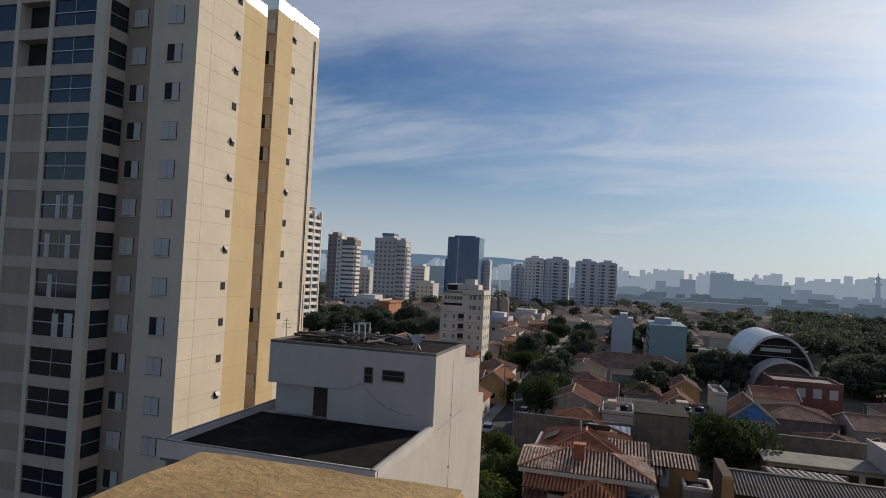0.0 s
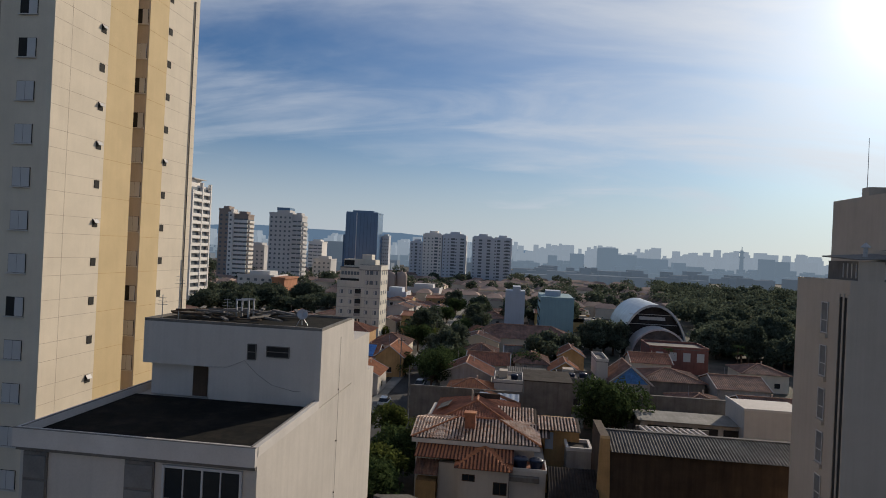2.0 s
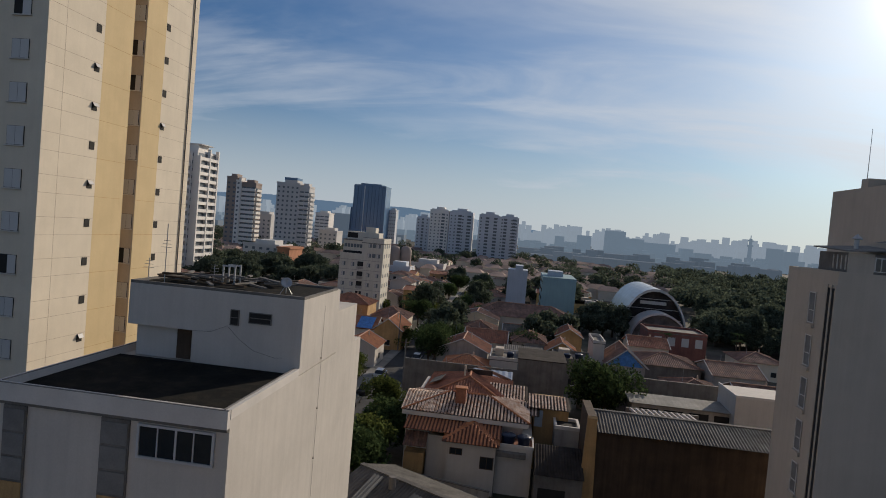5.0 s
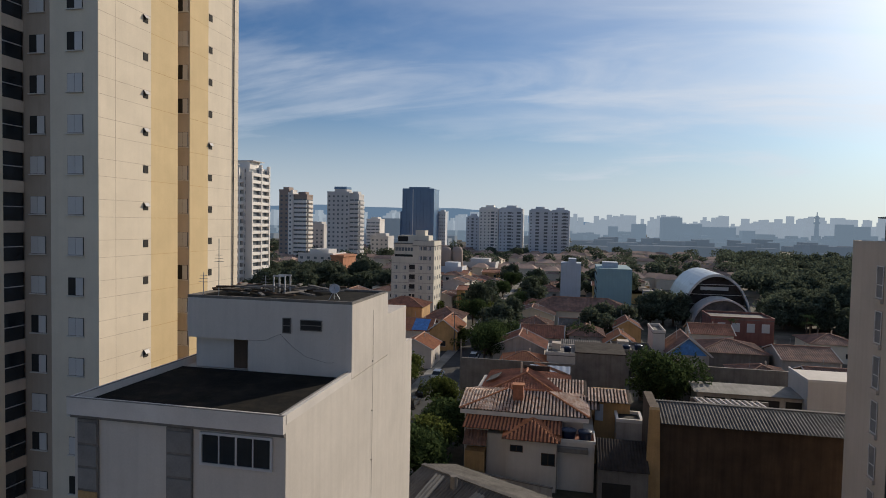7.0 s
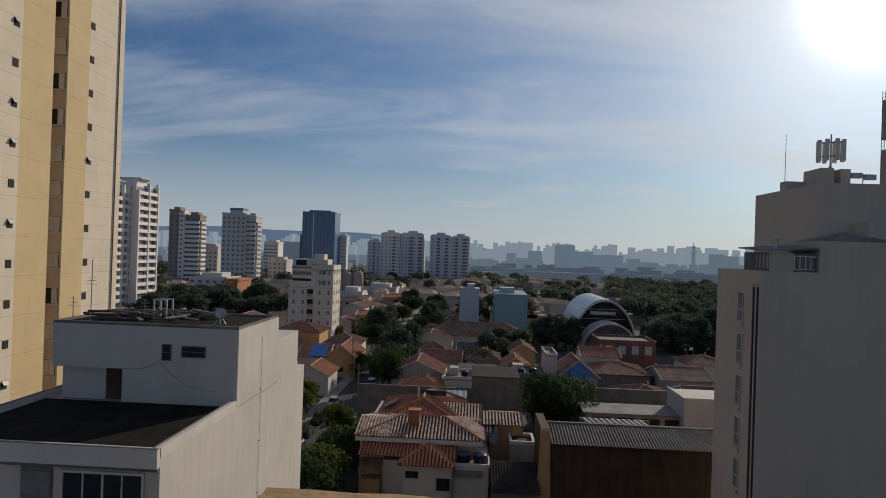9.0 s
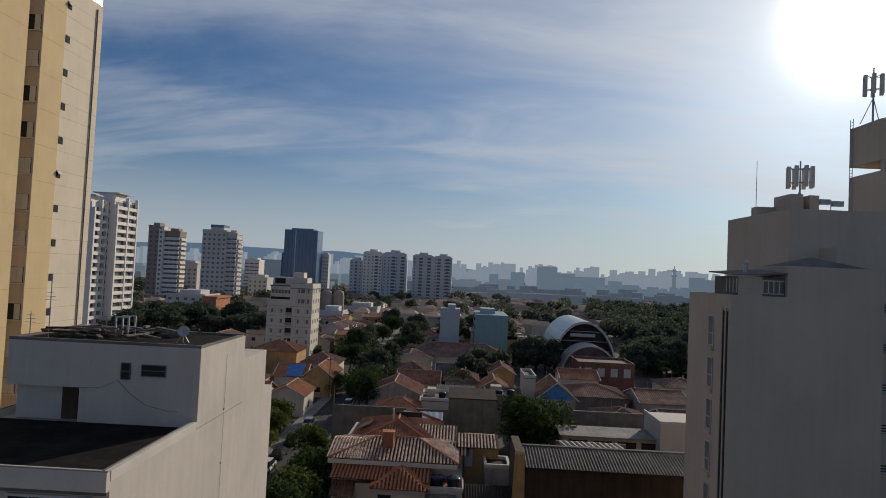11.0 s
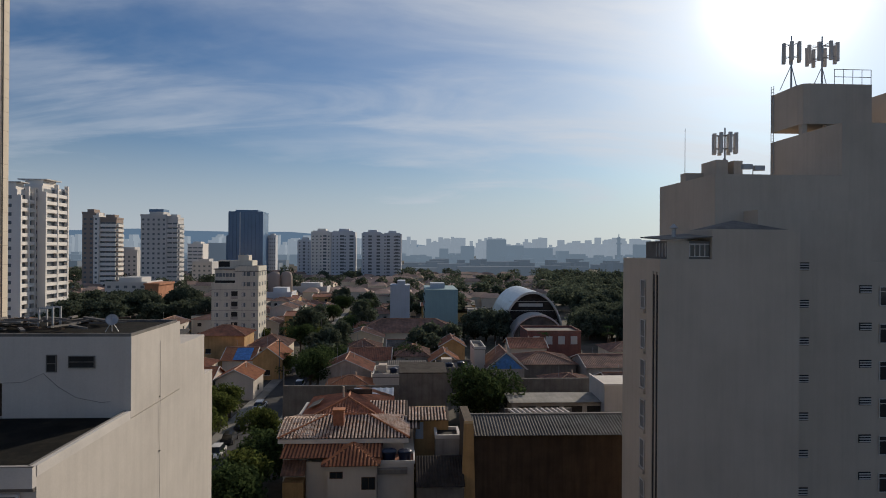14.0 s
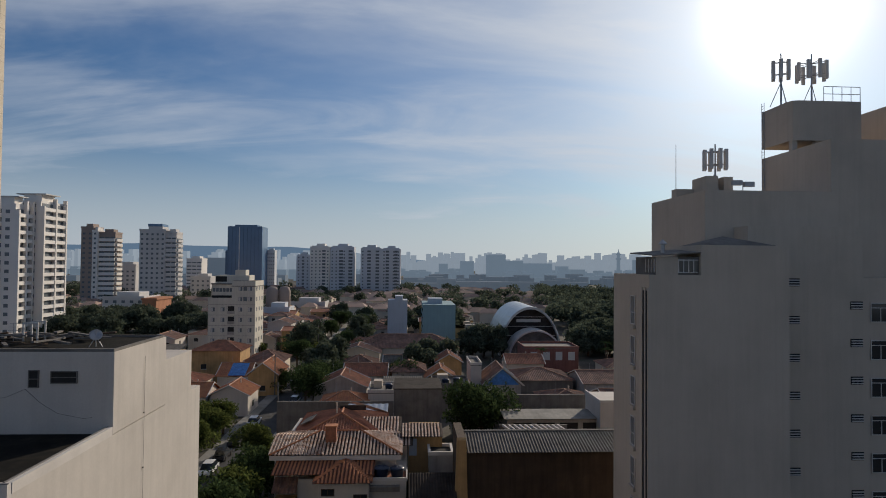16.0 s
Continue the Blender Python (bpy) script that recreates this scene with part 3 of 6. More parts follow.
cable = thing("wall_cable", "black cable sagging across the rooftop box", "cable", (0, 0, 0))
run = Shape()
pts = [(-14.2, 30.57, 22.1), (-13.2, 30.57, 22.15), (-12.3, 30.57, 22.55), (-11.6, 30.57, 21.9), (-10.8, 30.57, 21.4), (-9.6, 30.57, 21.15), (-9.2, 30.57, 21.2)]
for p, q in zip(pts, pts[1:]):
    run.tube(p, q, 0.009, n=6)
part("line", run, DULLPANEL, cable)
drop = thing("wall_conduit", "thin dark conduit down the white side wall", "pipe", (0, 0, 0))
part("conduit", Shape().tube((PX + 0.05, 34.0, 8), (PX + 0.05, 34.0, 23.6), 0.008, n=6), DULLPANEL, drop)
for k in range(5):
    part("clip", Shape().box(PX, 33.96, 9 + k * 2.9, PX + 0.07, 34.04, 9.06 + k * 2.9), CONCRETE, drop)

# ---- the grey building at the sun's side ----
rb = thing("grey_apartment_block", "stepped grey white apartment block with roof antennas", "building")
part("wing", Shape().box(21.5, 40, 0, 31, 47, 28.05), GREYW, rb, "plain rendered wing")
part("wing_top", Shape().box(25.0, 40, 28.05, 31, 47, 30.05), GREYW, rb, "upper part of the plain wing")
part("hip_roof", Shape().add([(25.2, 40.5, 30.05), (30.6, 40.5, 30.05), (30.6, 44, 30.05), (25.2, 44, 30.05), (27.6, 42.2, 30.75)], [(0, 1, 4), (1, 2, 4), (2, 3, 4), (3, 0, 4), (3, 2, 1, 0)]), CONCRETE, rb, "low dark hipped roof")
part("rear_wing", Shape().box(31, 45, 0, 62, 60, 27.9), GREYW, rb, "set back wall with windows")
part("rear_wing_top", Shape().box(31, 45, 27.9, 39.9, 47, 31.7), GREYW, rb, "upper set back wall")
part("upper_block", Shape().box(28.7, 47, 20, 38.9, 57.6, 34.6), GREYW, rb, "upper stepped block")
part("step", Shape().box(28.72, 52.2, 34.6, 31, 53.2, 35.3), GREYW, rb)
part("stair_tower", Shape().box(38.9, 47.0, 20, 56, 56.6, 38.8), GREYW, rb, "tall stair tower")
part("tank_box", Shape().prism([(39.6, 52), (39.1, 52.15), (38.9, 52.7), (38.9, 56.6), (45.2, 56.6), (45.2, 52)], 39.7, 43.2), GREYW, rb, "raised water tank box")
for x in (39.3, 41.4, 43.2, 44.9):
    part("short_pillar", Shape().box(x - .22, 52.2, 38.8, x + .22, 52.7, 39.7), GREYW, rb, "short pillar under the tank")
part("side_block", Shape().box(48.5, 45.2, 27.9, 58, 56.6, 43.2), GREYW, rb, "high side block")
part("low_tank", Shape().box(30.3, 50, 34.6, 31.3, 52.6, 36.15), GREYW, rb, "low roof box")
part("low_tank", Shape().box(31.8, 50, 34.6, 32.55, 52.6, 36.1), GREYW, rb, "low roof box")
rung = Shape().box(-0.02, -0.2, -0.015, 0.02, 0.2, 0.015).mesh("rung", STEEL)
lad = part("ladder", Shape().tube((38.8, 56.0, 34.6), (38.8, 56.0, 44.0), 0.03, n=6).tube((38.8, 56.4, 34.6), (38.8, 56.4, 44.0), 0.03, n=6), STEEL, rb, "steel wall ladder")
for k in range(34):
    part("rung", rung, STEEL, lad, at=(38.8, 56.2, 34.8 + k * 0.27))
# pilaster ribs and windows on the face toward the street
for y0, y1 in ((40.0, 40.12), (40.5, 40.66), (41.04, 41.7)):
    part("pilaster", Shape().box(21.42, y0 - (0.002 if y0 == 40.0 else 0), 0, 21.5, y1, 27.2), GREYW, rb, "slim vertical rib")
# groove shade is painted with near-black strips between the ribs
for y0, y1 in ((40.12, 40.5), (40.66, 41.04)):
    part("groove", Shape().box(21.46, y0, 0, 21.496, y1, 27.0), DARKGAP, rb, "groove between ribs with its shade painted dark")
side_win = Shape().box(-0.02, 0, 0, 0.015, 0.75, 1.9).mesh("window", DULLPANEL)
side_frame = Shape().box(-0.06, -0.06, -0.06, -0.02, 0.81, 0).box(-0.06, -0.06, 1.9, -0.02, 0.81, 1.96).box(-0.06, -0.06, 0, -0.02, 0, 1.9).box(-0.06, 0.75, 0, -0.02, 0.81, 1.9).box(-0.05, 0, 0.75, -0.02, 0.75, 0.8).mesh("window_frame", SLABW)
side_ledge = Shape().box(-0.16, -0.1, -0.36, 0.0, 0.85, -0.1).mesh("ledge", GREYW)
for k in range(9):
    w = part("window", side_win, DULLPANEL, rb, "tall narrow side window", (21.49, 42.5, 24.6 - k * 2.8))
    part("window_frame", side_frame, SLABW, w, "pale window frame")
    part("ledge", side_ledge, GREYW, w)
# windows of the set back wall
vent = Shape().box(0, -0.03, 0, 0.95, 0.02, 0.6).mesh("window", DARKGAP)
louvre = Shape()
for i in range(3):
    louvre.box(0.03, -0.09, 0.05 + i * 0.19, 0.92, -0.03, 0.13 + i * 0.19)
louvre = louvre.mesh("louvre", SHUTTER)
wide = Shape().box(0, -0.03, 0, 2.2, 0.02, 1.35).mesh("window", GLASS)
wide_frame = Shape().box(-.06, -.07, -.06, 2.26, -.03, 0).box(-.06, -.07, 1.0, 2.26, -.03, 1.05).box(-.06, -.07, 1.35, 2.26, -.03, 1.41).box(-.06, -.07, 0, 0, -.03, 1.35).box(0.7, -.07, 0, 0.75, -.03, 1.0).box(1.45, -.07, 0, 1.5, -.03, 1.0).mesh("window_frame", SLABW)
for k in range(10):
    w = part("window", vent, DARKGAP, rb, "small louvred window", (34.0, 44.985, 27.2 - k * 2.81))
    part("louvre", louvre, SHUTTER, w)
    w = part("window", vent, DARKGAP, rb, "small louvred window", (38.9, 44.985, 25.5 - k * 2.81))
    part("louvre", louvre, SHUTTER, w)
    w = part("window", wide, GLASS, rb, "wide sliding window", (40.5, 44.985, 24.6 - k * 2.81))
    part("window_frame", wide_frame, SLABW, w, "pale window frame")
# glazed room on the wing
room = part("roof_room", Shape().box(22.1, 40.3, 28.05, 25.0, 44, 29.25), CONCRETE, rb, "glazed room on the roof")
part("room_roof", Shape().add([(21.75, 39.95, 29.3), (25.0, 39.95, 29.5), (25.0, 44.2, 29.75), (21.75, 44.2, 29.5), (21.75, 39.95, 29.37), (25.0, 39.95, 29.57), (25.0, 44.2, 29.85), (21.75, 44.2, 29.58)], [(3, 2, 1, 0), (4, 5, 6, 7), (0, 1, 5, 4), (1, 2, 6, 5), (2, 3, 7, 6), (3, 0, 4, 7)]), CONCRETE, room, "thin sloping roof sheet")
part("room_wall", Shape().box(22.06, 40.26, 28.05, 23.55, 40.3, 29.25), GREYW, room, "plain rendered end of the roof room")
for i in range(4):
    pane = part("window", Shape().box(23.62 + i * 0.34, 40.25, 28.25, 23.9 + i * 0.34, 40.29, 29.0), GLASS, room, "dark pane")
    part("window_frame", Shape().box(23.56 + i * 0.34, 40.22, 28.2, 23.62 + i * 0.34, 40.29, 29.1).box(23.62 + i * 0.34, 40.22, 29.0, 23.9 + i * 0.34, 40.29, 29.08).box(23.62 + i * 0.34, 40.22, 28.2, 23.9 + i * 0.34, 40.29, 28.25), SLABW, pane, "white window frame")
    part("window_frame", Shape().box(22.04, 40.5 + i * 0.5, 28.2, 22.09, 40.56 + i * 0.5, 29.1), SLABW, room)
part("flue", Shape().tube((23.0, 41.4, 29.5), (23.0, 41.4, 30.1), 0.14, n=10).lathe((23.0, 41.4, 30.1), [(0.02, 0.35), (0.28, 0.08), (0.28, 0.02), (0.1, 0.0)], 10), STEEL, rb, "small roof flue with cap")


def antenna_mast(x, y, z, h, r, n):
    m = thing("antenna_mast", "grey phone mast with upright panel antennas", "antenna", (x, y, z), 0, "roof antennas")
    part("pole", Shape().tube((0, 0, 0), (0, 0, h), 0.09, 0.06), STEEL, m)
    for i in range(3):
        a = i * 2.1 + 0.4
        part("brace", Shape().tube((math.cos(a) * 0.9, math.sin(a) * 0.9, 0), (0, 0, h * 0.45), 0.035, n=6), STEEL, m)
    for i in range(n):
        a = 2 * math.pi * i / n
        c = (math.cos(a) * r, math.sin(a) * r)
        part("panel_antenna", Shape().box(c[0] - 0.13, c[1] - 0.1, h * 0.5, c[0] + 0.13, c[1] + 0.1, h * 0.5 + 1.7), SLABW, m, "upright panel antenna")
        for zz in (h * 0.6, h * 0.6 + 1.1):
            part("arm", Shape().tube((0, 0, zz), (c[0], c[1], zz), 0.035, n=6), STEEL, m)
    return m


antenna_mast(31.55, 51, 34.6, 4.4, 0.9, 8)
antenna_mast(39.2, 54.0, 43.2, 4.8, 0.7, 6)
antenna_mast(42.4, 54.5, 43.2, 5.0, 1.2, 8)
whip = thing("whip_antenna", "thin tall whip antenna on the roof edge", "antenna", (29.25, 53.5, 34.6))
part("rod", Shape().tube((0, 0, 0), (0, 0, 4.8), 0.035, 0.02, 6), STEEL, whip)
flood = thing("floodlight", "pair of small roof floodlights on a post", "lamp", (32.4, 48.2, 34.6))
part("post", Shape().tube((0, 0, 0), (0, 0, 0.9), 0.04, n=6), STEEL, flood)
part("lamp_head", Shape().box(-0.85, -0.15, 0.55, -0.1, 0.2, 0.95), STEEL, flood)
part("lamp_head", Shape().box(0.1, -0.15, 0.45, 0.9, 0.2, 0.85), STEEL, flood)
rail = thing("roof_railing", "thin steel railing round the tank roof", "railing", (-2.92, -4.1, 43.2))
for i in range(5):
    part("post", Shape().tube((44.8 + i * 0.83, 56.2, 0), (44.8 + i * 0.83, 56.2, 1.3), 0.03, n=6), STEEL, rail)
for zz in (0.65, 1.3):
    part("rail", Shape().tube((44.8, 56.2, zz), (48.12, 56.2, zz), 0.03, n=6), STEEL, rail)

# ---- houses ----


def hip_roof(w, d, h, over=0.5, mat=None, name="roof", period=0.3, amp=0.04, course=0.0):
    """Four ribbed slopes over a w by d plan, ridge along the longer side."""
    s = Shape()
    x0, x1, y0, y1 = -over, w + over, -over, d + over
    if w >= d:
        r = (d / 2 + over)
        a, b = Vector((x0 + r, d / 2, h)), Vector((x1 - r, d / 2, h))
        polys = (((x0, y0, 0), (x1, y0, 0), b, a, (1, 0, 0)), ((x1, y1, 0), (x0, y1, 0), a, b, (-1, 0, 0)))
        tris = (((x1, y0, 0), (x1, y1, 0), b, (0, 1, 0)), ((x0, y1, 0), (x0, y0, 0), a, (0, -1, 0)))
    else:
        r = (w / 2 + over)
        a, b = Vector((w / 2, y0 + r, h)), Vector((w / 2, y1 - r, h))
        polys = (((x1, y0, 0), (x1, y1, 0), b, a, (0, 1, 0)), ((x0, y1, 0), (x0, y0, 0), a, b, (0, -1, 0)))
        tris = (((x0, y0, 0), (x1, y0, 0), a, (1, 0, 0)), ((x1, y1, 0), (x0, y1, 0), b, (-1, 0, 0)))
    for *poly, eave in polys + tris:
        sheet(s, poly, eave, period, amp, course)
    return s


def hip_slopes(w, d, h, over):
    """The four slopes of a hip roof, each as an outline and its eave's direction."""
    x0, x1, y0, y1 = -over, w + over, -over, d + over
    r = min(w, d) / 2 + over
    if w >= d:
        a, b = (x0 + r, d / 2, h), (x1 - r, d / 2, h)
        return (([(x0, y0, 0), (x1, y0, 0), b, a], (1, 0, 0)), ([(x1, y1, 0), (x0, y1, 0), a, b], (-1, 0, 0)),
                ([(x1, y0, 0), (x1, y1, 0), b], (0, 1, 0)), ([(x0, y1, 0), (x0, y0, 0), a], (0, -1, 0)))
    a, b = (w / 2, y0 + r, h), (w / 2, y1 - r, h)
    return (([(x1, y0, 0), (x1, y1, 0), b, a], (0, 1, 0)), ([(x0, y1, 0), (x0, y0, 0), a, b], (0, -1, 0)),
            ([(x0, y0, 0), (x1, y0, 0), a], (1, 0, 0)), ([(x1, y1, 0), (x0, y1, 0), b], (-1, 0, 0)))


def cap_row(shape, poly, eave, period, radius, course):
    """Rows of rounded cap tiles, each tile a little tapered, over one slope."""
    poly = [Vector(p) for p in poly]
    u = Vector(eave).normalized()
    nrm = (poly[1] - poly[0]).cross(poly[2] - poly[0]).normalized()
    if nrm.z < 0:
        nrm.negate()
    v, o = nrm.cross(u), poly[0]
    pts = [((p - o).dot(u), (p - o).dot(v)) for p in poly]
    u0, u1 = min(p[0] for p in pts), max(p[0] for p in pts)
    for i in range(int((u1 - u0) / period)):
        q = u0 + period * (i + 0.5)
        hits = [b + (d - b) * (q - a) / (c - a) for (a, b), (c, d) in zip(pts, pts[1:] + pts[:1]) if (a - q) * (c - q) <= 0 and abs(c - a) > 1e-7]
        if len(hits) < 2 or max(hits) - min(hits) < 0.25:
            continue
        lo, hi = min(hits), max(hits)
        n = max(1, int((hi - lo) / course))
        for k in range(n):
            vs = []
            for t, r in ((lo + (hi - lo) * k / n, radius), (lo + (hi - lo) * (k + 1) / n, radius * 0.82)):
                jig = random.uniform(-0.012, 0.012)
                for side, lift in ((-1, 0.0), (-0.6, 0.75), (0.6, 0.75), (1, 0.0)):
                    vs.append(o + u * (q + side * r + jig) + v * t + nrm * (0.05 + lift * r))
            shape.add(vs, [(0, 1, 5, 4), (1, 2, 6, 5), (2, 3, 7, 6), (0, 3, 2, 1)])
    return shape


def capped_roof(parent, slopes, caps, channel, label, at=(0, 0, 0)):
    """Channel tiles, valley shade put into their colour, with rows of rounded cap tiles on top."""
    base, top = Shape(), Shape()
    for poly, eave in slopes:
        sheet(base, poly, eave, 0.4, 0.015)
        cap_row(top, poly, eave, 0.4, 0.12, 0.45)
    roof = part("roof", base, channel, parent, label, at)
    part("cap_tiles", top, caps, roof, "rows of rounded cap tiles", kind="stuff")
    return roof


def gable_roof(w, d, h, over=0.5, period=0.3, amp=0.04, course=0.0, along="x"):
    s = Shape()
    x0, x1, y0, y1 = -over, w + over, -over, d + over
    if along == "x":
        a, b = (x0, d / 2, h), (x1, d / 2, h)
        sheet(s, [(x0, y0, 0), (x1, y0, 0), b, a], (1, 0, 0), period, amp, course)
        sheet(s, [(x1, y1, 0), (x0, y1, 0), a, b], (-1, 0, 0), period, amp, course)
    else:
        a, b = (w / 2, y0, h), (w / 2, y1, h)
        sheet(s, [(x1, y0, 0), (x1, y1, 0), b, a], (0, 1, 0), period, amp, course)
        sheet(s, [(x0, y1, 0), (x0, y0, 0), a, b], (0, -1, 0), period, amp, course)
    return s


def ridge_and_hips(t, w, d, h, rise, over):
    """Rounded cap tiles along the ridge and down the four hips."""
    r = min(w, d) / 2 + over
    if w >= d:
        a, b = (r - over, d / 2, h + rise + 0.1), (w + over - r, d / 2, h + rise + 0.1)
    else:
        a, b = (w / 2, r - over, h + rise + 0.1), (w / 2, d + over - r, h + rise + 0.1)
    part("ridge_tiles", Shape().tube(a, b, 0.14, n=6), CAPTILE, t, "pale ridge cap tiles")
    for x, y in ((-over, -over), (w + over, -over), (w + over, d + over), (-over, d + over)):
        near_a = (x - a[0]) ** 2 + (y - a[1]) ** 2 < (x - b[0]) ** 2 + (y - b[1]) ** 2
        part("hip_tiles", Shape().tube((x, y, h + 0.1), a if near_a else b, 0.12, n=6), CAPTILE, t)


def ridge_and_verges(t, w, d, h, rise, over, along):
    """Cap tiles along the ridge and boards on the sloping gable edges."""
    if along == "x":
        part("ridge_tiles", Shape().tube((-over, d / 2, h + rise + 0.1), (w + over, d / 2, h + rise + 0.1), 0.14, n=6), CAPTILE, t, "pale ridge cap tiles")
        edges = [((x, y, h + 0.08), (x, d / 2, h + rise + 0.08)) for x in (-over, w + over) for y in (-over, d + over)]
    else:
        part("ridge_tiles", Shape().tube((w / 2, -over, h + rise + 0.1), (w / 2, d + over, h + rise + 0.1), 0.14, n=6), CAPTILE, t, "pale ridge cap tiles")
        edges = [((x, y, h + 0.08), (w / 2, y, h + rise + 0.08)) for y in (-over, d + over) for x in (-over, w + over)]
    for a, b in edges:
        part("verge_board", Shape().tube(a, b, 0.11, n=4), SLABW, t, "pale verge board")


def house(x, y, w, d, h, roof="hip", rise=1.6, wall=WHITE, tiles=TILE, label="", turn=0.0, windows=True, along="x", period=0.4, z=0.0, course=0.0):
    t = thing("house", label or "small plastered house with a terracotta tile roof", "house", (x, y, z), turn, "houses of the district")
    walls = Shape().box(0, 0, 0, w, d, h)
    if roof == "gable":
        if along == "x":
            walls.add([(0, 0, h), (0, d, h), (0, d / 2, h + rise), (w, 0, h), (w, d, h), (w, d / 2, h + rise)], [(0, 2, 1), (3, 4, 5)])
        else:
            walls.add([(0, 0, h), (w, 0, h), (w / 2, 0, h + rise), (0, d, h), (w, d, h), (w / 2, d, h + rise)], [(0, 1, 2), (3, 5, 4)])
    part("wall", walls, wall, t)
    if roof == "hip":
        part("roof", hip_roof(w, d, rise, 0.45, period=period, amp=0.05, course=course), tiles, t, at=(0, 0, h))
        ridge_and_hips(t, w, d, h, rise, 0.45)
    elif roof == "gable":
        part("roof", gable_roof(w, d, rise, 0.4, period=period, amp=0.05, course=course, along=along), tiles, t, at=(0, 0, h))
        ridge_and_verges(t, w, d, h, rise, 0.4, along)
    elif roof == "shed":
        s = sheet(Shape(), [(-.3, -.3, 0), (w + .3, -.3, 0), (w + .3, d + .3, rise), (-.3, d + .3, rise)], (1, 0, 0), period, 0.04)
        part("roof", s, tiles, t, at=(0, 0, h))
    else:
        part("roof", Shape().box(-0.1, -0.1, h, w + 0.1, d + 0.1, h + 0.15), tiles, t)
        part("parapet", Shape().box(-.1, -.1, h + .15, w + .1, .1, h + .7).box(-.1, d - .1, h + .15, w + .1, d + .1, h + .7).box(-.1, .1, h + .15, .1, d - .1, h + .7).box(w - .1, .1, h + .15, w + .1, d - .1, h + .7), wall, t)
    if windows:
        for storey in range(max(1, int(h / 3.0))):
            n = max(1, int(w / 4))
            for i in range(n):
                cx = w * (i + 0.5) / n
                win = part("window", Shape().box(cx - .6, -0.04, storey * 3 + 1.1, cx + .6, 0.02, storey * 3 + 2.2), DARKGAP, t)
                part("sill", Shape().box(cx - .7, -0.1, storey * 3 + 1.0, cx + .7, 0.0, storey * 3 + 1.1), SLABW, win)
            part("window", Shape().box(w - 0.02, d * 0.4, storey * 3 + 1.1, w + 0.04, d * 0.4 + 1.1, storey * 3 + 2.2), DARKGAP, t)
        if roof == "flat" and w > 5:
            part("water_drum", Shape().lathe((w * 0.7, d * 0.4, h + 0.15), [(0.6, 0), (0.72, 0.8), (0.74, 0.86), (0.5, 1.05), (0.02, 1.1)], 14), BLUEP, t, "dark blue roof water drum", smooth=True)
            part("roof_box", Shape().box(w * 0.15, d * 0.5, h + 0.15, w * 0.45, d * 0.8, h + 1.5), GREYW, t, "small rooftop box")
        elif roof != "shed":
            part("flue", Shape().tube((w * 0.62, d * 0.62, h), (w * 0.62, d * 0.62, h + rise + 0.5), 0.14, n=8), GREYW, t, "small roof flue")
            part("aerial", Shape().tube((w * 0.3, d * 0.5, h), (w * 0.3, d * 0.5, h + rise + 1.6), 0.03, n=5), STEEL, t, "thin roof aerial")
    return t


# ---- leaves and trees ----
def crown_mesh(name, mat, lobes, leaves, size, seed):
    rng = np.random.default_rng(seed)
    vs, fs = [], []
    per = leaves // len(lobes)
    for cx, cy, cz, r, rz in lobes:
        p = rng.normal(size=(per, 3))
        p /= np.linalg.norm(p, axis=1)[:, None]
        p *= (rng.uniform(0.25, 1.0, per) ** 0.4)[:, None]
        p *= 1 + 0.25 * np.sin(p[:, [0]] * 5 + seed) * np.cos(p[:, [1]] * 4)
        p = p * (r, r, rz) + (cx, cy, cz)
        a = rng.normal(size=(per, 3))
        a /= np.linalg.norm(a, axis=1)[:, None]
        b = np.cross(a, rng.normal(size=(per, 3)))
        b /= np.linalg.norm(b, axis=1)[:, None]
        s = size * rng.uniform(0.5, 1.25, (per, 1))
        base = len(vs)
        quad = np.stack([p - a * s, p - b * s * 0.55, p + a * s, p + b * s * 0.55], 1).reshape(-1, 3)
        vs += quad.tolist()
        fs += [(base + 4 * i, base + 4 * i + 1, base + 4 * i + 2, base + 4 * i + 3) for i in range(per)]
    me = bpy.data.meshes.new(name)
    me.from_pydata(vs, [], fs)
    me.materials.append(mat)
    return me


def lobes_of(seed, r, h, n):
    rng = random.Random(seed)
    out = []
    for i in range(n):
        a, k = rng.uniform(0, 6.28), rng.uniform(0.15, 0.72) * r
        out.append((k * math.cos(a), k * math.sin(a), h + rng.uniform(-0.35, 0.45) * r, rng.uniform(0.35, 0.62) * r, rng.uniform(0.3, 0.5) * r))
    return out


def tree_model(seed, r, h, mat, leaves, label, size=0.28):
    t = thing("tree", label, "tree", (0, 0, 0), 0, "street and garden trees")
    lobes = lobes_of(seed, r, h, 11)
    trunk = Shape().tube((0, 0, 0), (0.1, 0.05, h * 0.6), 0.05 * r + 0.08, 0.04 * r + 0.05)
    for cx, cy, cz, lr, lz in lobes[:7]:
        trunk.tube((0.1, 0.05, h * 0.55), (cx, cy, cz), 0.03 * r + 0.03, 0.03, 6)
    part("trunk", trunk, BARK, t)
    part("crown", crown_mesh("crown", mat, lobes, leaves, size, seed), mat, t)
    return t


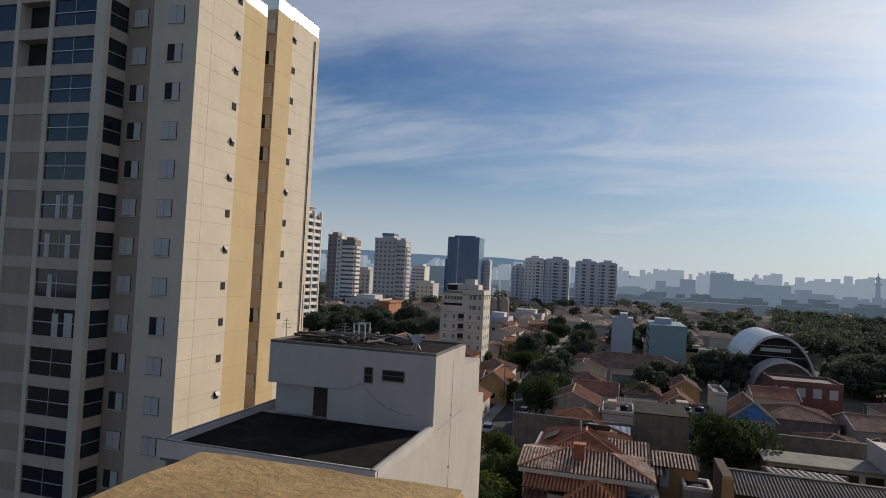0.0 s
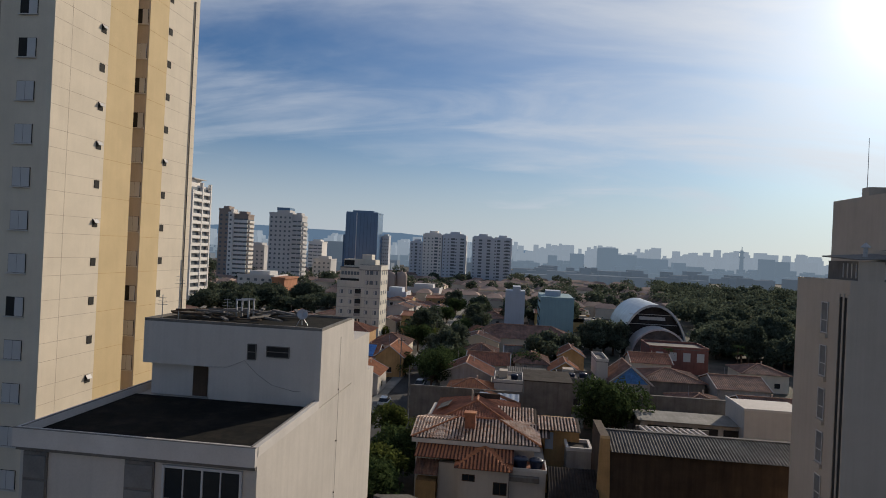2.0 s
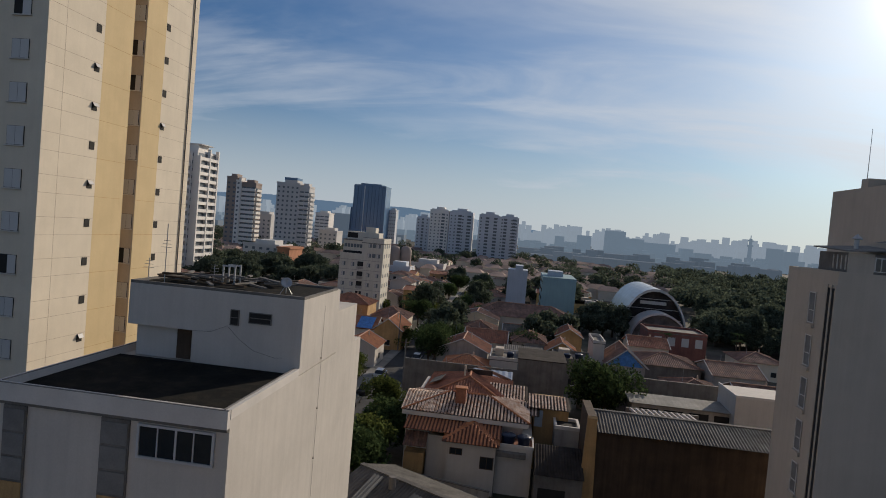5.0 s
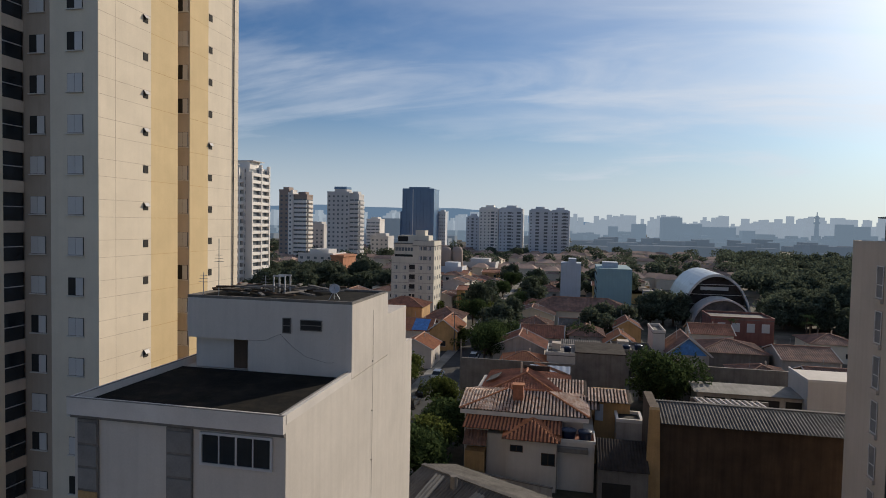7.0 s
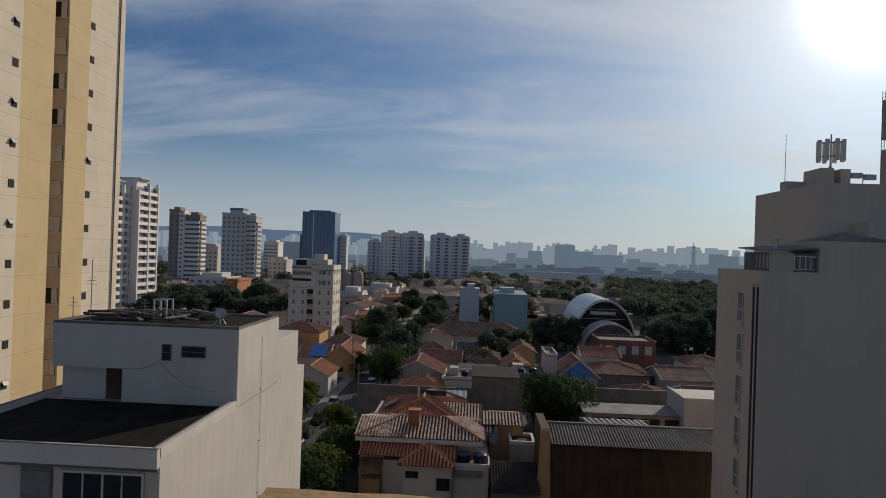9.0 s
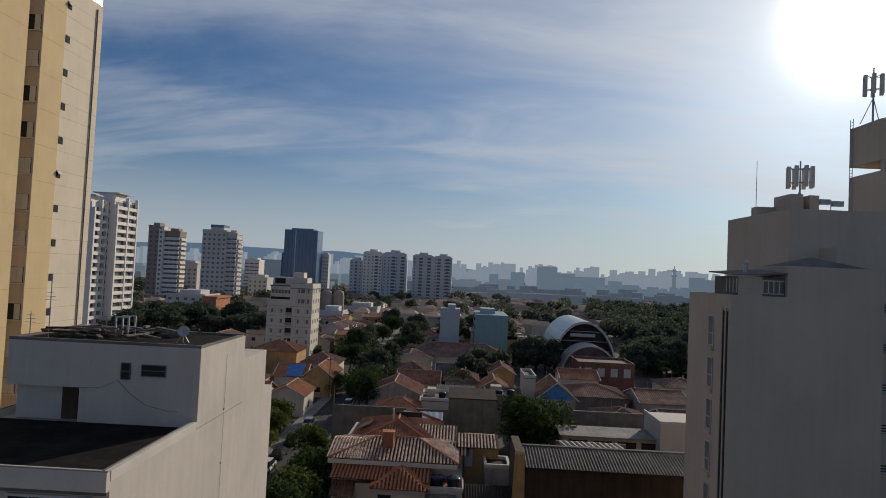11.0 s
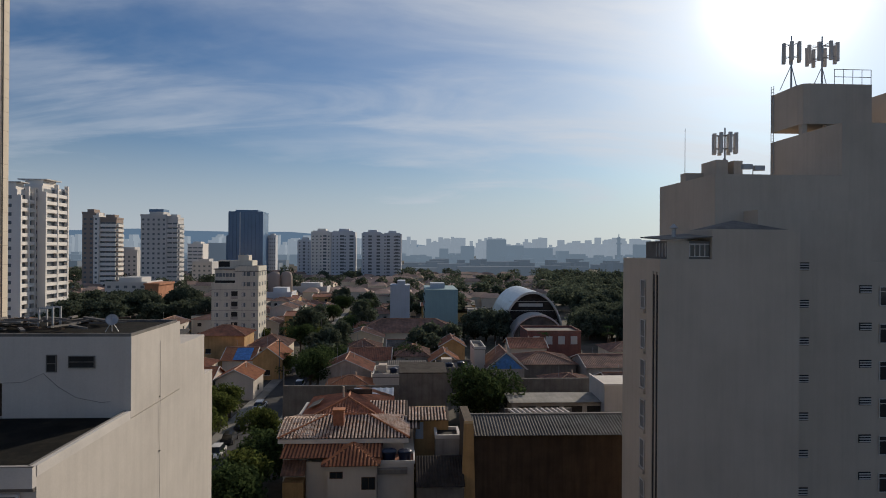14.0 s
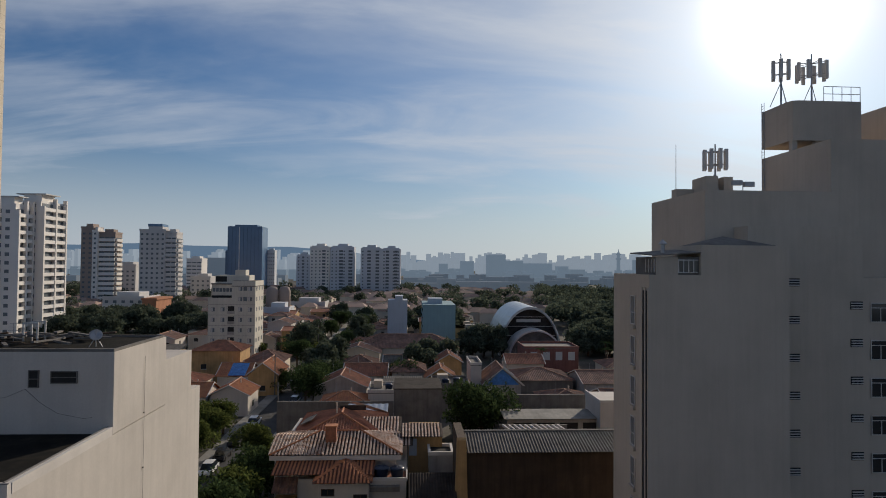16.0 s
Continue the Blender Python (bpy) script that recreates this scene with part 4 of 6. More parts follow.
def palm_model(seed, h):
    t = thing("palm_tree", "slender palm tree with drooping fronds", "palm tree", (0, 0, 0), 0, "palms")
    part("trunk", Shape().tube((0, 0, 0), (0.3, 0.1, h), 0.2, 0.13), BARK, t)
    rng = random.Random(seed)
    for i in range(14):
        a, s = i * 2.4, Shape()
        reach, droop = rng.uniform(2.0, 2.8), rng.uniform(0.5, 2.2)
        prev = None
        for k in range(6):
            q = k / 5
            c = Vector((0.3 + math.cos(a) * reach * q, 0.1 + math.sin(a) * reach * q, h + 0.9 * q - droop * q * q))
            if prev is not None:
                side = Vector((-math.sin(a), math.cos(a), -0.25)) * 0.42 * (1.05 - q)
                other = Vector((math.sin(a), -math.cos(a), -0.25)) * 0.42 * (1.05 - q)
                s.add([prev, c, c + side, prev + side], [(0, 1, 2, 3)]).add([prev, c, c + other, prev + other], [(0, 1, 2, 3)])
            prev = c
        part("frond", s, LEAF, t)
    return t


# ---- the tiled house and its neighbours ----
big = thing("house", "two storey white house with weathered terracotta hip roofs", "house", (0, 0, 0), 0, "houses of the district")
part("wall", Shape().box(-6.0, 68.3, 0, 5.7, 86, 5.3), WHITE, big, "white plaster wall")
part("wall", Shape().box(-9.0, 70.6, 0, 4.5, 87, 7.25), WHITE, big, "white upper storey wall")
part("fascia", Shape().box(-9.4, 69.75, 6.85, 5.1, 69.9, 7.32), SLABW, big, "white fascia board")
capped_roof(big, [([(-8.7, 67.2, 6.05), (2.2, 67.2, 6.05), (2.2, 70.6, 6.8), (-8.7, 70.6, 6.8)], (1, 0, 0))], ORANGE, REDCHANNEL, "lower terracotta tile slope")
capped_roof(big, hip_slopes(5.6, 7.4, 1.35, 0.3), ORANGE, REDCHANNEL, "projecting hipped tile roof", (-3.8, 66.0, 5.65))
part("porch_wall", Shape().box(-3.5, 66.6, 0, 1.7, 68.3, 5.6), WHITE, big, "white porch wall")
capped_roof(big, hip_slopes(13.8, 9.0, 1.35, 0.4), PALETILE, CHANNEL, "bleached upper hip roof", (-9.0, 70.2, 7.35))
part("rear_wall", Shape().box(-8.0, 75.6, 0, 2.6, 89, 7.3), OCHRE, big, "ochre rear upper wall")
part("rear_roof", hip_roof(10.6, 13.4, 2.0, 0.45, period=0.36, amp=0.05, course=0.42), TILE, big, "higher rear hip roof", (-8.0, 75.6, 7.35))
part("roof_hatch", Shape().add([(-7.9, 80.2, 8.0), (-6.5, 80.2, 8.6), (-6.1, 83.0, 8.75), (-7.6, 83.0, 8.1), (-7.9, 80.2, 8.07), (-6.5, 80.2, 8.67), (-6.1, 83.0, 8.82), (-7.6, 83.0, 8.17)], [(3, 2, 1, 0), (4, 5, 6, 7), (0, 1, 5, 4), (1, 2, 6, 5), (2, 3, 7, 6), (3, 0, 4, 7)]), FIBRE, big, "pale grey roof panel")
part("side_roof", gable_roof(5.4, 8.0, 1.1, 0.3, period=0.36, amp=0.10, course=0.42), PALETILE, big, "small bleached side roof", (-9.3, 70.2, 7.4))
chim = part("chimney", Shape().box(-3.6, 72.2, 7.2, -2.4, 73.2, 9.85), TILE, big, "tall terracotta plastered chimney")
part("chimney_cap", Shape().box(-3.7, 72.1, 9.85, -2.3, 73.3, 9.98), ORANGE, chim)
part("ridge_tiles", Shape().tube((-4.1, 74.7, 8.80), (0.0, 74.7, 8.80), 0.15, n=8), ORANGE, big, "ridge tiles")
part("ridge_tiles", Shape().tube((-2.7, 80.9, 9.42), (-2.7, 83.6, 9.42), 0.16, n=8), ORANGE, big, "ridge tiles")
part("hip_tiles", Shape().tube((-9.4, 69.8, 7.46), (-4.5, 74.7, 8.80), 0.13, n=8), ORANGE, big)
part("hip_tiles", Shape().tube((5.2, 69.8, 7.46), (0.3, 74.7, 8.80), 0.13, n=8), ORANGE, big)
part("hip_tiles", Shape().tube((3.05, 75.15, 7.45), (-2.7, 80.9, 9.40), 0.13, n=8), ORANGE, big)
part("hip_tiles", Shape().tube((-8.45, 75.15, 7.45), (-2.7, 80.9, 9.40), 0.13, n=8), ORANGE, big)
part("roof_pipe", Shape().tube((-3.4, 81.6, 9.2), (-3.4, 81.6, 10.6), 0.12, n=8), GREYW, big, "short pale vent pipe")
part("verge_flashing", Shape().box(-3.2, 83.6, 9.1, 0.2, 83.9, 9.75), DARKROOF, big, "dark raised roof light")
part("terrace", Shape().box(1.7, 67.6, 0, 5.7, 71.0, 5.3), WHITE, big, "white terrace block")
part("terrace_parapet", Shape().box(1.7, 67.5, 5.3, 5.8, 67.66, 5.62).box(5.64, 67.66, 5.3, 5.8, 71, 5.62), SLABW, big)
part("terrace_tiles", Shape().box(1.72, 67.66, 5.3, 5.64, 70.55, 5.33), TILE, big, "red tiled terrace floor")
part("canopy", Shape().box(1.8, 66.9, 4.35, 5.0, 67.6, 4.85), CONCRETE, big, "dark concrete canopy")
part("downpipe", Shape().tube((1.78, 66.52, 0), (1.78, 66.52, 5.4), 0.05, n=6), DULLPANEL, big, "dark downpipe")
for x0, x1, z0, z1, y in ((-3.2, -1.95, 4.15, 4.75, 66.6), (0.17, 1.5, 2.95, 4.15, 66.6)):
    w = part("window", Shape().box(x0, y - 0.03, z0, x1, y + 0.02, z1), GLASS, big, "dark window")
    part("window_frame", Shape().box(x0 - .08, y - .06, z0 - .08, x1 + .08, y - .03, z0).box(x0 - .08, y - .06, z1, x1 + .08, y - .03, z1 + .08).box(x0 - .08, y - .06, z0, x0, y - .03, z1).box(x1, y - .06, z0, x1 + .08, y - .03, z1).box((x0 + x1) / 2 - .03, y - .05, z0, (x0 + x1) / 2 + .03, y - .03, z1), BROWNW, w)
part("side_bay", Shape().box(-8.6, 69.0, 0, -6.0, 70.6, 5.9), WHITE, big, "white side bay")
part("porch", Shape().box(-8.4, 67.4, 0, -6.2, 69.0, 3.4), OCHRE, big, "small ochre porch")
part("porch_cover", sheet(Shape(), [(-8.6, 67.1, 4.2), (-6.0, 67.1, 4.2), (-6.0, 69.0, 5.3), (-8.6, 69.0, 5.3)], (1, 0, 0), 0.36, 0.08), TILEDK, big, "small dark porch roof")
yard_wall = thing("garden_wall", "low pale garden wall with a dark coping", "wall", (-11.2, 66.2, 0), -14)
part("wall", Shape().box(0, 0, 0, 13.0, 0.2, 1.9), DINGY, yard_wall)
part("coping", Shape().box(-0.05, -0.06, 1.9, 13.05, 0.26, 2.0), CONCRETE, yard_wall, "dark coping")


def water_tank(x, y, z, size=1.0):
    t = thing("water_tank", "dark blue plastic roof water tank with lid", "water tank", (x, y, z), 0, "water tanks")
    t.matrix_basis = t.matrix_basis @ Matrix.Diagonal((size, size, size, 1))
    part("tank_body", Shape().lathe((0, 0, 0), [(0.58, 0), (0.62, 0.3), (0.7, 0.8), (0.72, 0.85)], 18), BLUEP, t, smooth=True)
    lid = part("lid", Shape().lathe((0, 0, 0.85), [(0.76, 0), (0.76, 0.07), (0.6, 0.16), (0.2, 0.24), (0.02, 0.25)], 18), BLUEP, t, smooth=True)
    for k in range(8):
        a = k * math.pi / 4
        part("rib", Shape().tube((0.2 * math.cos(a), 0.2 * math.sin(a), 1.1), (0.7 * math.cos(a), 0.7 * math.sin(a), 0.95), 0.03, n=5), BLUEP, lid)
    return t


water_tank(2.97, 68.6, 5.33, 1.12)
water_tank(4.68, 68.7, 5.33, 1.05)
water_tank(13.0, 120, 5.55)
water_tank(15.2, 121, 5.55)

wing = thing("house", "ochre walled rear house under grey ribbed roofs", "house", (0, 0, 0), 0, "houses of the district")
part("wall", Shape().box(5.9, 76.2, 0, 10.0, 83, 7.6), OCHRE, wing, "pale ochre wall")
for x0, x1, y0, z0, y1, z1 in ((-0.9, 5.0, 78.3, 7.5, 82.5, 8.45), (5.0, 10.1, 75.5, 7.72, 79.5, 8.35), (3.0, 6.45, 74.3, 7.05, 77.0, 7.8)):
    capped_roof(wing, [([(x0, y0, z0), (x1, y0, z0), (x1, y1, z1), (x0, y1, z1)], (1, 0, 0))], PALETILE, CHANNEL, "weathered ribbed slope")
part("blue_door", Shape().box(5.95, 75.9, 5.4, 6.9, 76.0, 7.4), PALEBLUE, wing, "pale blue door")

pen = thing("roof_pen", "small white walled roof yard with floor painted dark as the shade inside", "outbuilding", (-1.1, 4.0, 0.0))
part("wall", Shape().box(9.4, 69, 0, 12.2, 72.5, 6.3), DINGY, pen)
# dark floor sheet holds the shade inside the walls
part("inside", Shape().box(9.6, 69.2, 6.3, 12.0, 72.3, 6.34), DARKGAP, pen, "floor painted dark as the shade inside")
part("rim", Shape().box(9.3, 68.9, 6.3, 12.3, 69.2, 6.7).box(9.3, 72.3, 6.3, 12.3, 72.6, 6.7).box(9.3, 69.2, 6.3, 9.6, 72.3, 6.7).box(12.0, 69.2, 6.3, 12.3, 72.3, 6.7), SLABW, pen)
yard = thing("dark_shed", "dark lean-to sheds beside the tiled house", "outbuilding", (0, 0, 0))
part("roof", sheet(Shape(), [(5.9, 64, 4.0), (11.0, 64, 4.0), (11.0, 69, 5.6), (5.9, 69, 5.6)], (1, 0, 0), 0.3, 0.04), DARKROOF, yard, "dark ribbed roof")
part("wall", Shape().box(6.0, 64.3, 0, 10.9, 69, 3.9), CONCRETE, yard)
# dark sheet in place of a shaded doorway
part("door_gap", Shape().box(6.4, 64.25, 0, 9.2, 64.3, 2.6), DARKGAP, yard, "dark sheet painted as an open doorway")

shed = thing("warehouse", "brown plastered warehouse with a grey corrugated roof", "warehouse", (0, 0, 0))
part("wall", Shape().box(12.0, 66.2, 0, 33, 74.3, 8.7), BROWNW, shed, "stained brown plaster wall")
part("end_wall", Shape().box(11.1, 66.3, 0, 12.0, 73, 10.1), BROWNW, shed, "stained end wall")
part("corner_buttress", Shape().add([(10.7, 65.9, 0), (12.3, 65.9, 0), (12.3, 66.3, 0), (10.7, 66.3, 0), (11.0, 65.95, 10.0), (12.0, 65.95, 10.0), (12.0, 66.3, 10.2), (11.0, 66.3, 10.2)], [(3, 2, 1, 0), (4, 5, 6, 7), (0, 1, 5, 4), (1, 2, 6, 5), (2, 3, 7, 6), (3, 0, 4, 7)]), OCHRE, shed, "ochre plastered corner buttress")
part("roof", sheet(Shape(), [(12.1, 65.6, 8.75), (33, 65.6, 8.75), (33, 70, 9.75), (12.1, 70, 9.75)], (1, 0, 0), 0.33, 0.045), FIBRE, shed, "grey corrugated sheet roof")
part("ridge_cap", Shape().tube((12.0, 70.1, 9.8), (33, 70.1, 9.8), 0.12, n=8), FIBRE, shed)
part("roof", sheet(Shape(), [(33, 74.5, 8.8), (12.1, 74.5, 8.8), (12.1, 70.2, 9.75), (33, 70.2, 9.75)], (-1, 0, 0), 0.33, 0.045), FIBRE, shed, "grey corrugated sheet roof")

perg = thing("pergola", "row of bare pale concrete beams", "pergola", (0, 0, 0))
beam = Shape().add([(0, 0, 0), (0.25, 0, 0), (1.55, -3.4, -0.5), (1.3, -3.4, -0.5), (0, 0, 0.3), (0.25, 0, 0.3), (1.55, -3.4, -0.2), (1.3, -3.4, -0.2)], [(0, 1, 2, 3), (7, 6, 5, 4), (0, 4, 5, 1), (1, 5, 6, 2), (2, 6, 7, 3), (3, 7, 4, 0)]).mesh("beam", SLABW)
for k in range(11):
    part("beam", beam, SLABW, perg, at=(18.9 + 0.76 * k, 86, 6.2))
part("wall_beam", Shape().box(18.5, 86, 5.6, 28, 86.3, 6.4), CONCRETE, perg)
part("post", Shape().box(18.6, 86, 0, 19.0, 86.3, 5.6), CONCRETE, perg)
part("post", Shape().box(27.6, 86, 0, 28.0, 86.3, 5.6), CONCRETE, perg)

lw = thing("long_white_building", "long low white building with a flat sheet roof", "building", (0, 0, 0))
part("wall", Shape().box(21, 95, 0, 36, 100.2, 4.95), DINGY, lw)
part("roof", sheet(Shape(), [(20.5, 94.3, 5.1), (36, 94.3, 5.1), (36, 99.9, 5.35), (20.5, 99.9, 5.35)], (1, 0, 0), 0.8, 0.008), PAVE, lw, "pale weathered sheet roof")
for k in range(4):
    part("window", Shape().box(22 + k * 3.6, 94.93, 2.7, 24.8 + k * 3.6, 95.02, 4.4), DARKGAP, lw, "dark window band")
wb = thing("white_box_building", "small white flat roofed block", "building", (0, 0, 0))
part("wall", Shape().box(34.9, 93, 0, 44, 101, 7.9), WHITE, wb)
part("parapet", Shape().box(34.8, 92.9, 7.9, 44, 93.1, 8.25).box(34.8, 93.1, 7.9, 35.0, 101, 8.25), SLABW, wb)

single("boundary_wall", Shape().box(14, 106, 0, 48, 106.4, 6.4), CONCRETE, "long dark stained party wall", "wall", "structure")
dw = thing("blank_wall_block", "tall blank grey block with a stained side wall", "building", (0, 0, 0))
part("wall", Shape().box(3.6, 97, 0, 11.0, 106, 9.15), CONCRETE, dw, "dark blank stained wall")
part("coping", Shape().box(3.5, 96.9, 9.15, 11.1, 106.1, 9.3), DARKROOF, dw)
part("glazed_roof", sheet(Shape(), [(-3.0, 88, 6.6), (2.9, 88, 6.6), (2.9, 93, 7.8), (-3.0, 93, 7.8)], (1, 0, 0), 0.9, 0.04), SHEET, dw, "bluish sheet lean-to")
part("low_wall", Shape().box(-14, 95.5, 0, 3.6, 95.8, 7.65), CONCRETE, dw, "dark yard wall")
part("ridge_sheet", Shape().add([(-2.2, 86, 9.7), (-1.2, 86.0, 9.7), (3.0, 89, 7.6), (2.0, 89, 7.6)], [(0, 1, 2, 3)]).add([(-2.2, 86, 9.6), (-1.2, 86.0, 9.6), (3.0, 89, 7.5), (2.0, 89, 7.5)], [(3, 2, 1, 0)]), SLABW, dw, "bright metal verge")

# placed houses
house(-1.4, 113, 5.2, 8, 5.2, "flat", 0, WHITE, CONCRETE, "white flat roofed house with a barred window")
house(-12.2, 121, 10, 9, 4.6, "gable", 2.4, DINGY, TILE, "pale gabled house with terracotta tiles", along="y")
house(-9.5, 110, 8, 7, 4.0, "hip", 1.5, WHITE, ORANGE, "low white house with an orange hip roof")
house(-11, 99, 9, 8, 3.6, "gable", 1.6, DINGY, TILE, "low house under a mossy tile roof")
house(10.5, 118, 7, 8, 5.4, "flat", 0, CONCRETE, CONCRETE, "grey flat roofed block with tanks")
house(9.5, 128, 6, 7, 5.0, "gable", 2.2, OCHRE, ORANGE, "tall ochre house with torn tile roof", along="y")
tarp = house(21.0, 124, 7.4, 10, 4.6, "gable", 3.2, DINGY, TILEDK, "white gabled house with a blue tarpaulin on its roof", along="y")
part("tarpaulin", Shape().add([(0.3, -0.06, 4.6), (7.1, -0.06, 4.6), (3.7, -0.06, 7.7), (0.3, -0.02, 4.6), (7.1, -0.02, 4.6), (3.7, -0.02, 7.7)], [(0, 1, 2), (5, 4, 3), (0, 2, 5, 3), (1, 4, 5, 2)]), BLUETARP, tarp, "blue plastic tarpaulin")
part("verge", Shape().add([(7.8, -0.5, 4.45), (8.2, -0.5, 4.5), (4.0, -0.5, 8.25), (3.7, -0.5, 8.0)], [(0, 1, 2, 3)]).add([(7.8, -0.3, 4.45), (8.2, -0.3, 4.5), (4.0, -0.3, 8.25), (3.7, -0.3, 8.0)], [(3, 2, 1, 0)]), SLABW, tarp, "bright verge board")
house(18.6, 127, 2.2, 9, 7.9, "flat", 0, WHITE, CONCRETE, "narrow white upright wall block", windows=False)
pink = house(36.9, 165, 14.6, 11, 6.2, "flat", 0, PINK, CONCRETE, "rust pink two storey building with shuttered windows", windows=False)
for k in range(4):
    part("window", Shape().box(1.6 + k * 3.4, -0.06, 3.2, 3.4 + k * 3.4, 0.03, 5.4), SHUTTER, pink, "pale shuttered window")
house(29, 135, 13, 12, 3.4, "hip", 1.8, CONCRETE, TILEDK, "wide low building under brown tiles", windows=False)
house(43, 130, 10, 12, 3.6, "gable", 1.8, DINGY, TILEDK, "low house with a torn brown roof")
house(31, 112, 9, 10, 3.4, "hip", 1.6, DINGY, TILEDK, "low house under brown tiles behind the party wall")
house(42, 111, 10, 10, 3.6, "gable", 1.7, CONCRETE, TILEDK, "grey house under brown tiles behind the party wall")
house(30, 151, 9, 9, 4.4, "gable", 1.8, CREAM, TILE, "cream house with terracotta tiles")
house(54, 148, 10, 10, 4.0, "hip", 1.7, CREAM, TILEDK, "cream house at the edge of the park")
long = house(-10, 178, 30, 14, 4.6, "hip", 3.2, CREAM, TILEDK, "long cream building with a brown hipped tile roof")
house(-14, 170, 12, 9, 4.2, "gable", 2.0, CREAM, TILEDK, "cream gabled annex under brown tiles", along="y")
house(-10, 150, 8, 9, 4.2, "hip", 1.9, CREAM, TILEDK, "low cream house under dark tiles")
house(0, 151, 11, 6, 4.6, "gable", 1.5, CONCRETE, FIBRE, "grey workshop under fibre cement sheets", windows=False)
house(12.5, 148, 6, 8, 5.2, "gable", 2.0, OCHRE, TILE, "narrow ochre house with a tile gable", along="y")
house(-8, 135, 9, 9, 4.4, "gable", 2.0, WHITE, TILE, "white house with a terracotta gable")
house(2.4, 133, 7, 9, 5.6, "hip", 1.8, DINGY, TILEDK, "grey house under brown tiles")
house(1.0, 121, 7.5, 8, 4.2, "shed", 1.2, DINGY, FIBRE, "low grey house under corrugated sheets")
oh = house(-28.6, 136, 6.2, 11, 4.4, "gable", 2.6, OCHRE, ORANGE, "orange house with a bright tile gable", along="y")
house(-35.4, 137, 6.6, 9, 4.0, "gable", 2.2, WHITE, ORANGE, "white house with orange tiles and a blue tarpaulin")
single("roof_tarpaulin", Shape().add([(-33.0, 136.4, 4.35), (-29.4, 136.4, 4.35), (-29.4, 140.6, 6.3), (-33.0, 140.6, 6.3), (-33.0, 136.4, 4.28), (-29.4, 136.4, 4.28), (-29.4, 140.6, 6.23), (-33.0, 140.6, 6.23)], [(0, 1, 2, 3), (7, 6, 5, 4), (0, 4, 5, 1), (1, 5, 6, 2), (2, 6, 7, 3), (3, 7, 4, 0)]), BLUETARP, "blue plastic tarpaulin over roof tiles", "tarpaulin")
house(-31.0, 118, 7.0, 8, 3.8, "gable", 1.9, WHITE, ORANGE, "white house with an orange tile roof", along="y")
house(-39.5, 117, 8.0, 8, 3.8, "gable", 1.9, WHITE, ORANGE, "white house with an orange tile roof")
house(-45, 126, 9.0, 10, 4.2, "hip", 1.9, CREAM, TILE, "cream house with a hipped tile roof")
house(-44, 146, 11, 9, 8.2, "hip", 1.9, OCHRE, TILE, "ochre two storey house with a hipped roof")
house(-33, 149, 9, 10, 5.2, "hip", 2.2, CREAM, TILEDK, "cream house under dark tiles")
house(-58, 132, 10, 10, 5.0, "hip", 2.0, WHITE, TILEDK, "white house under dark tiles")

# corrugated roofs below the parapet
near = thing("lean_to", "low sheds with torn grey corrugated roofs", "shed", (-26.85, 6.5, -2.5), -29.1)
part("wall", Shape().box(-9.5, 47.5, 0, 3.4, 56, 6.6), CONCRETE, near)
for i in range(5):
    x0 = -9.8 + i * 2.75
    part("roof_sheet", sheet(Shape(), [(x0, 46.6, 6.7 - 0.07 * i), (x0 + 2.7, 46.6, 6.7 - 0.07 * i), (x0 + 2.7, 51.4, 8.3), (x0, 51.4, 8.3)], (1, 0, 0), 0.36, 0.09), FIBRE, near, "corrugated roof sheet")
    part("roof_sheet", sheet(Shape(), [(x0 + 2.7, 56.3, 6.9), (x0, 56.3, 6.9), (x0, 51.5, 8.3), (x0 + 2.7, 51.5, 8.3)], (-1, 0, 0), 0.36, 0.09), FIBRE, near, "corrugated roof sheet")
part("ridge_cap", Shape().box(-9.9, 51.2, 8.3, 4.0, 51.7, 8.42), FIBRE, near)
for x, y, turn in ((-6.8, 48.8, 8), (-2.2, 48.2, -5), (1.6, 48.6, 3)):
    part("loose_sheet", sheet(Shape(), [(-0.55, -2.0, 0), (0.55, -2.0, 0), (0.55, 2.0, 1.3), (-0.55, 2.0, 1.3)], (1, 0, 0), 0.36, 0.09), PAVE, near, "pale loose roof sheet", pose(x, y, 6.95, 0, 0, turn))
part("vent_drum", Shape().tube((-5.0, 50.2, 7.9), (-5.0, 50.2, 9.0), 0.32, n=14), CONCRETE, near, "upright grey vent drum")

# ---- the white eight storey block ----
apt = thing("apartment_block", "white eight storey apartment block with small windows", "building", (-48.7, 172, 0), 0)
part("wall", Shape().box(0, 0, 0, 12.6, 9.5, 18.1), APTWALL, apt, "white rendered wall")
part("upper_wall", Shape().box(6.3, 0, 18.1, 12.6, 9.5, 23.6), APTWALL, apt, "white rendered top storeys")
part("set_back", Shape().box(0.4, 1.4, 18.1, 6.3, 9.2, 22.6), APTWALL, apt, "set back top storeys")
part("parapet", Shape().box(-0.1, -0.1, 18.1, 6.3, 0.1, 19.0).box(-0.1, 0.1, 18.1, 0.1, 9.5, 19.0), APTWALL, apt, "terrace parapet")
part("roof_slab", Shape().box(0.2, 1.1, 22.6, 6.3, 9.4, 22.85).box(6.3, 0.3, 23.6, 12.3, 9.3, 23.66), CONCRETE, apt, "stained roof slab")
part("roof_band", Shape().box(6.2, -0.12, 22.1, 12.7, 0.0, 22.3).box(12.6, -0.12, 22.1, 12.72, 9.5, 22.3), CONCRETE, apt, "dark dripstone")
part("penthouse", Shape().box(0.9, 3.0, 22.85, 10.2, 8.6, 25.1), APTWALL, apt, "low rooftop storey")
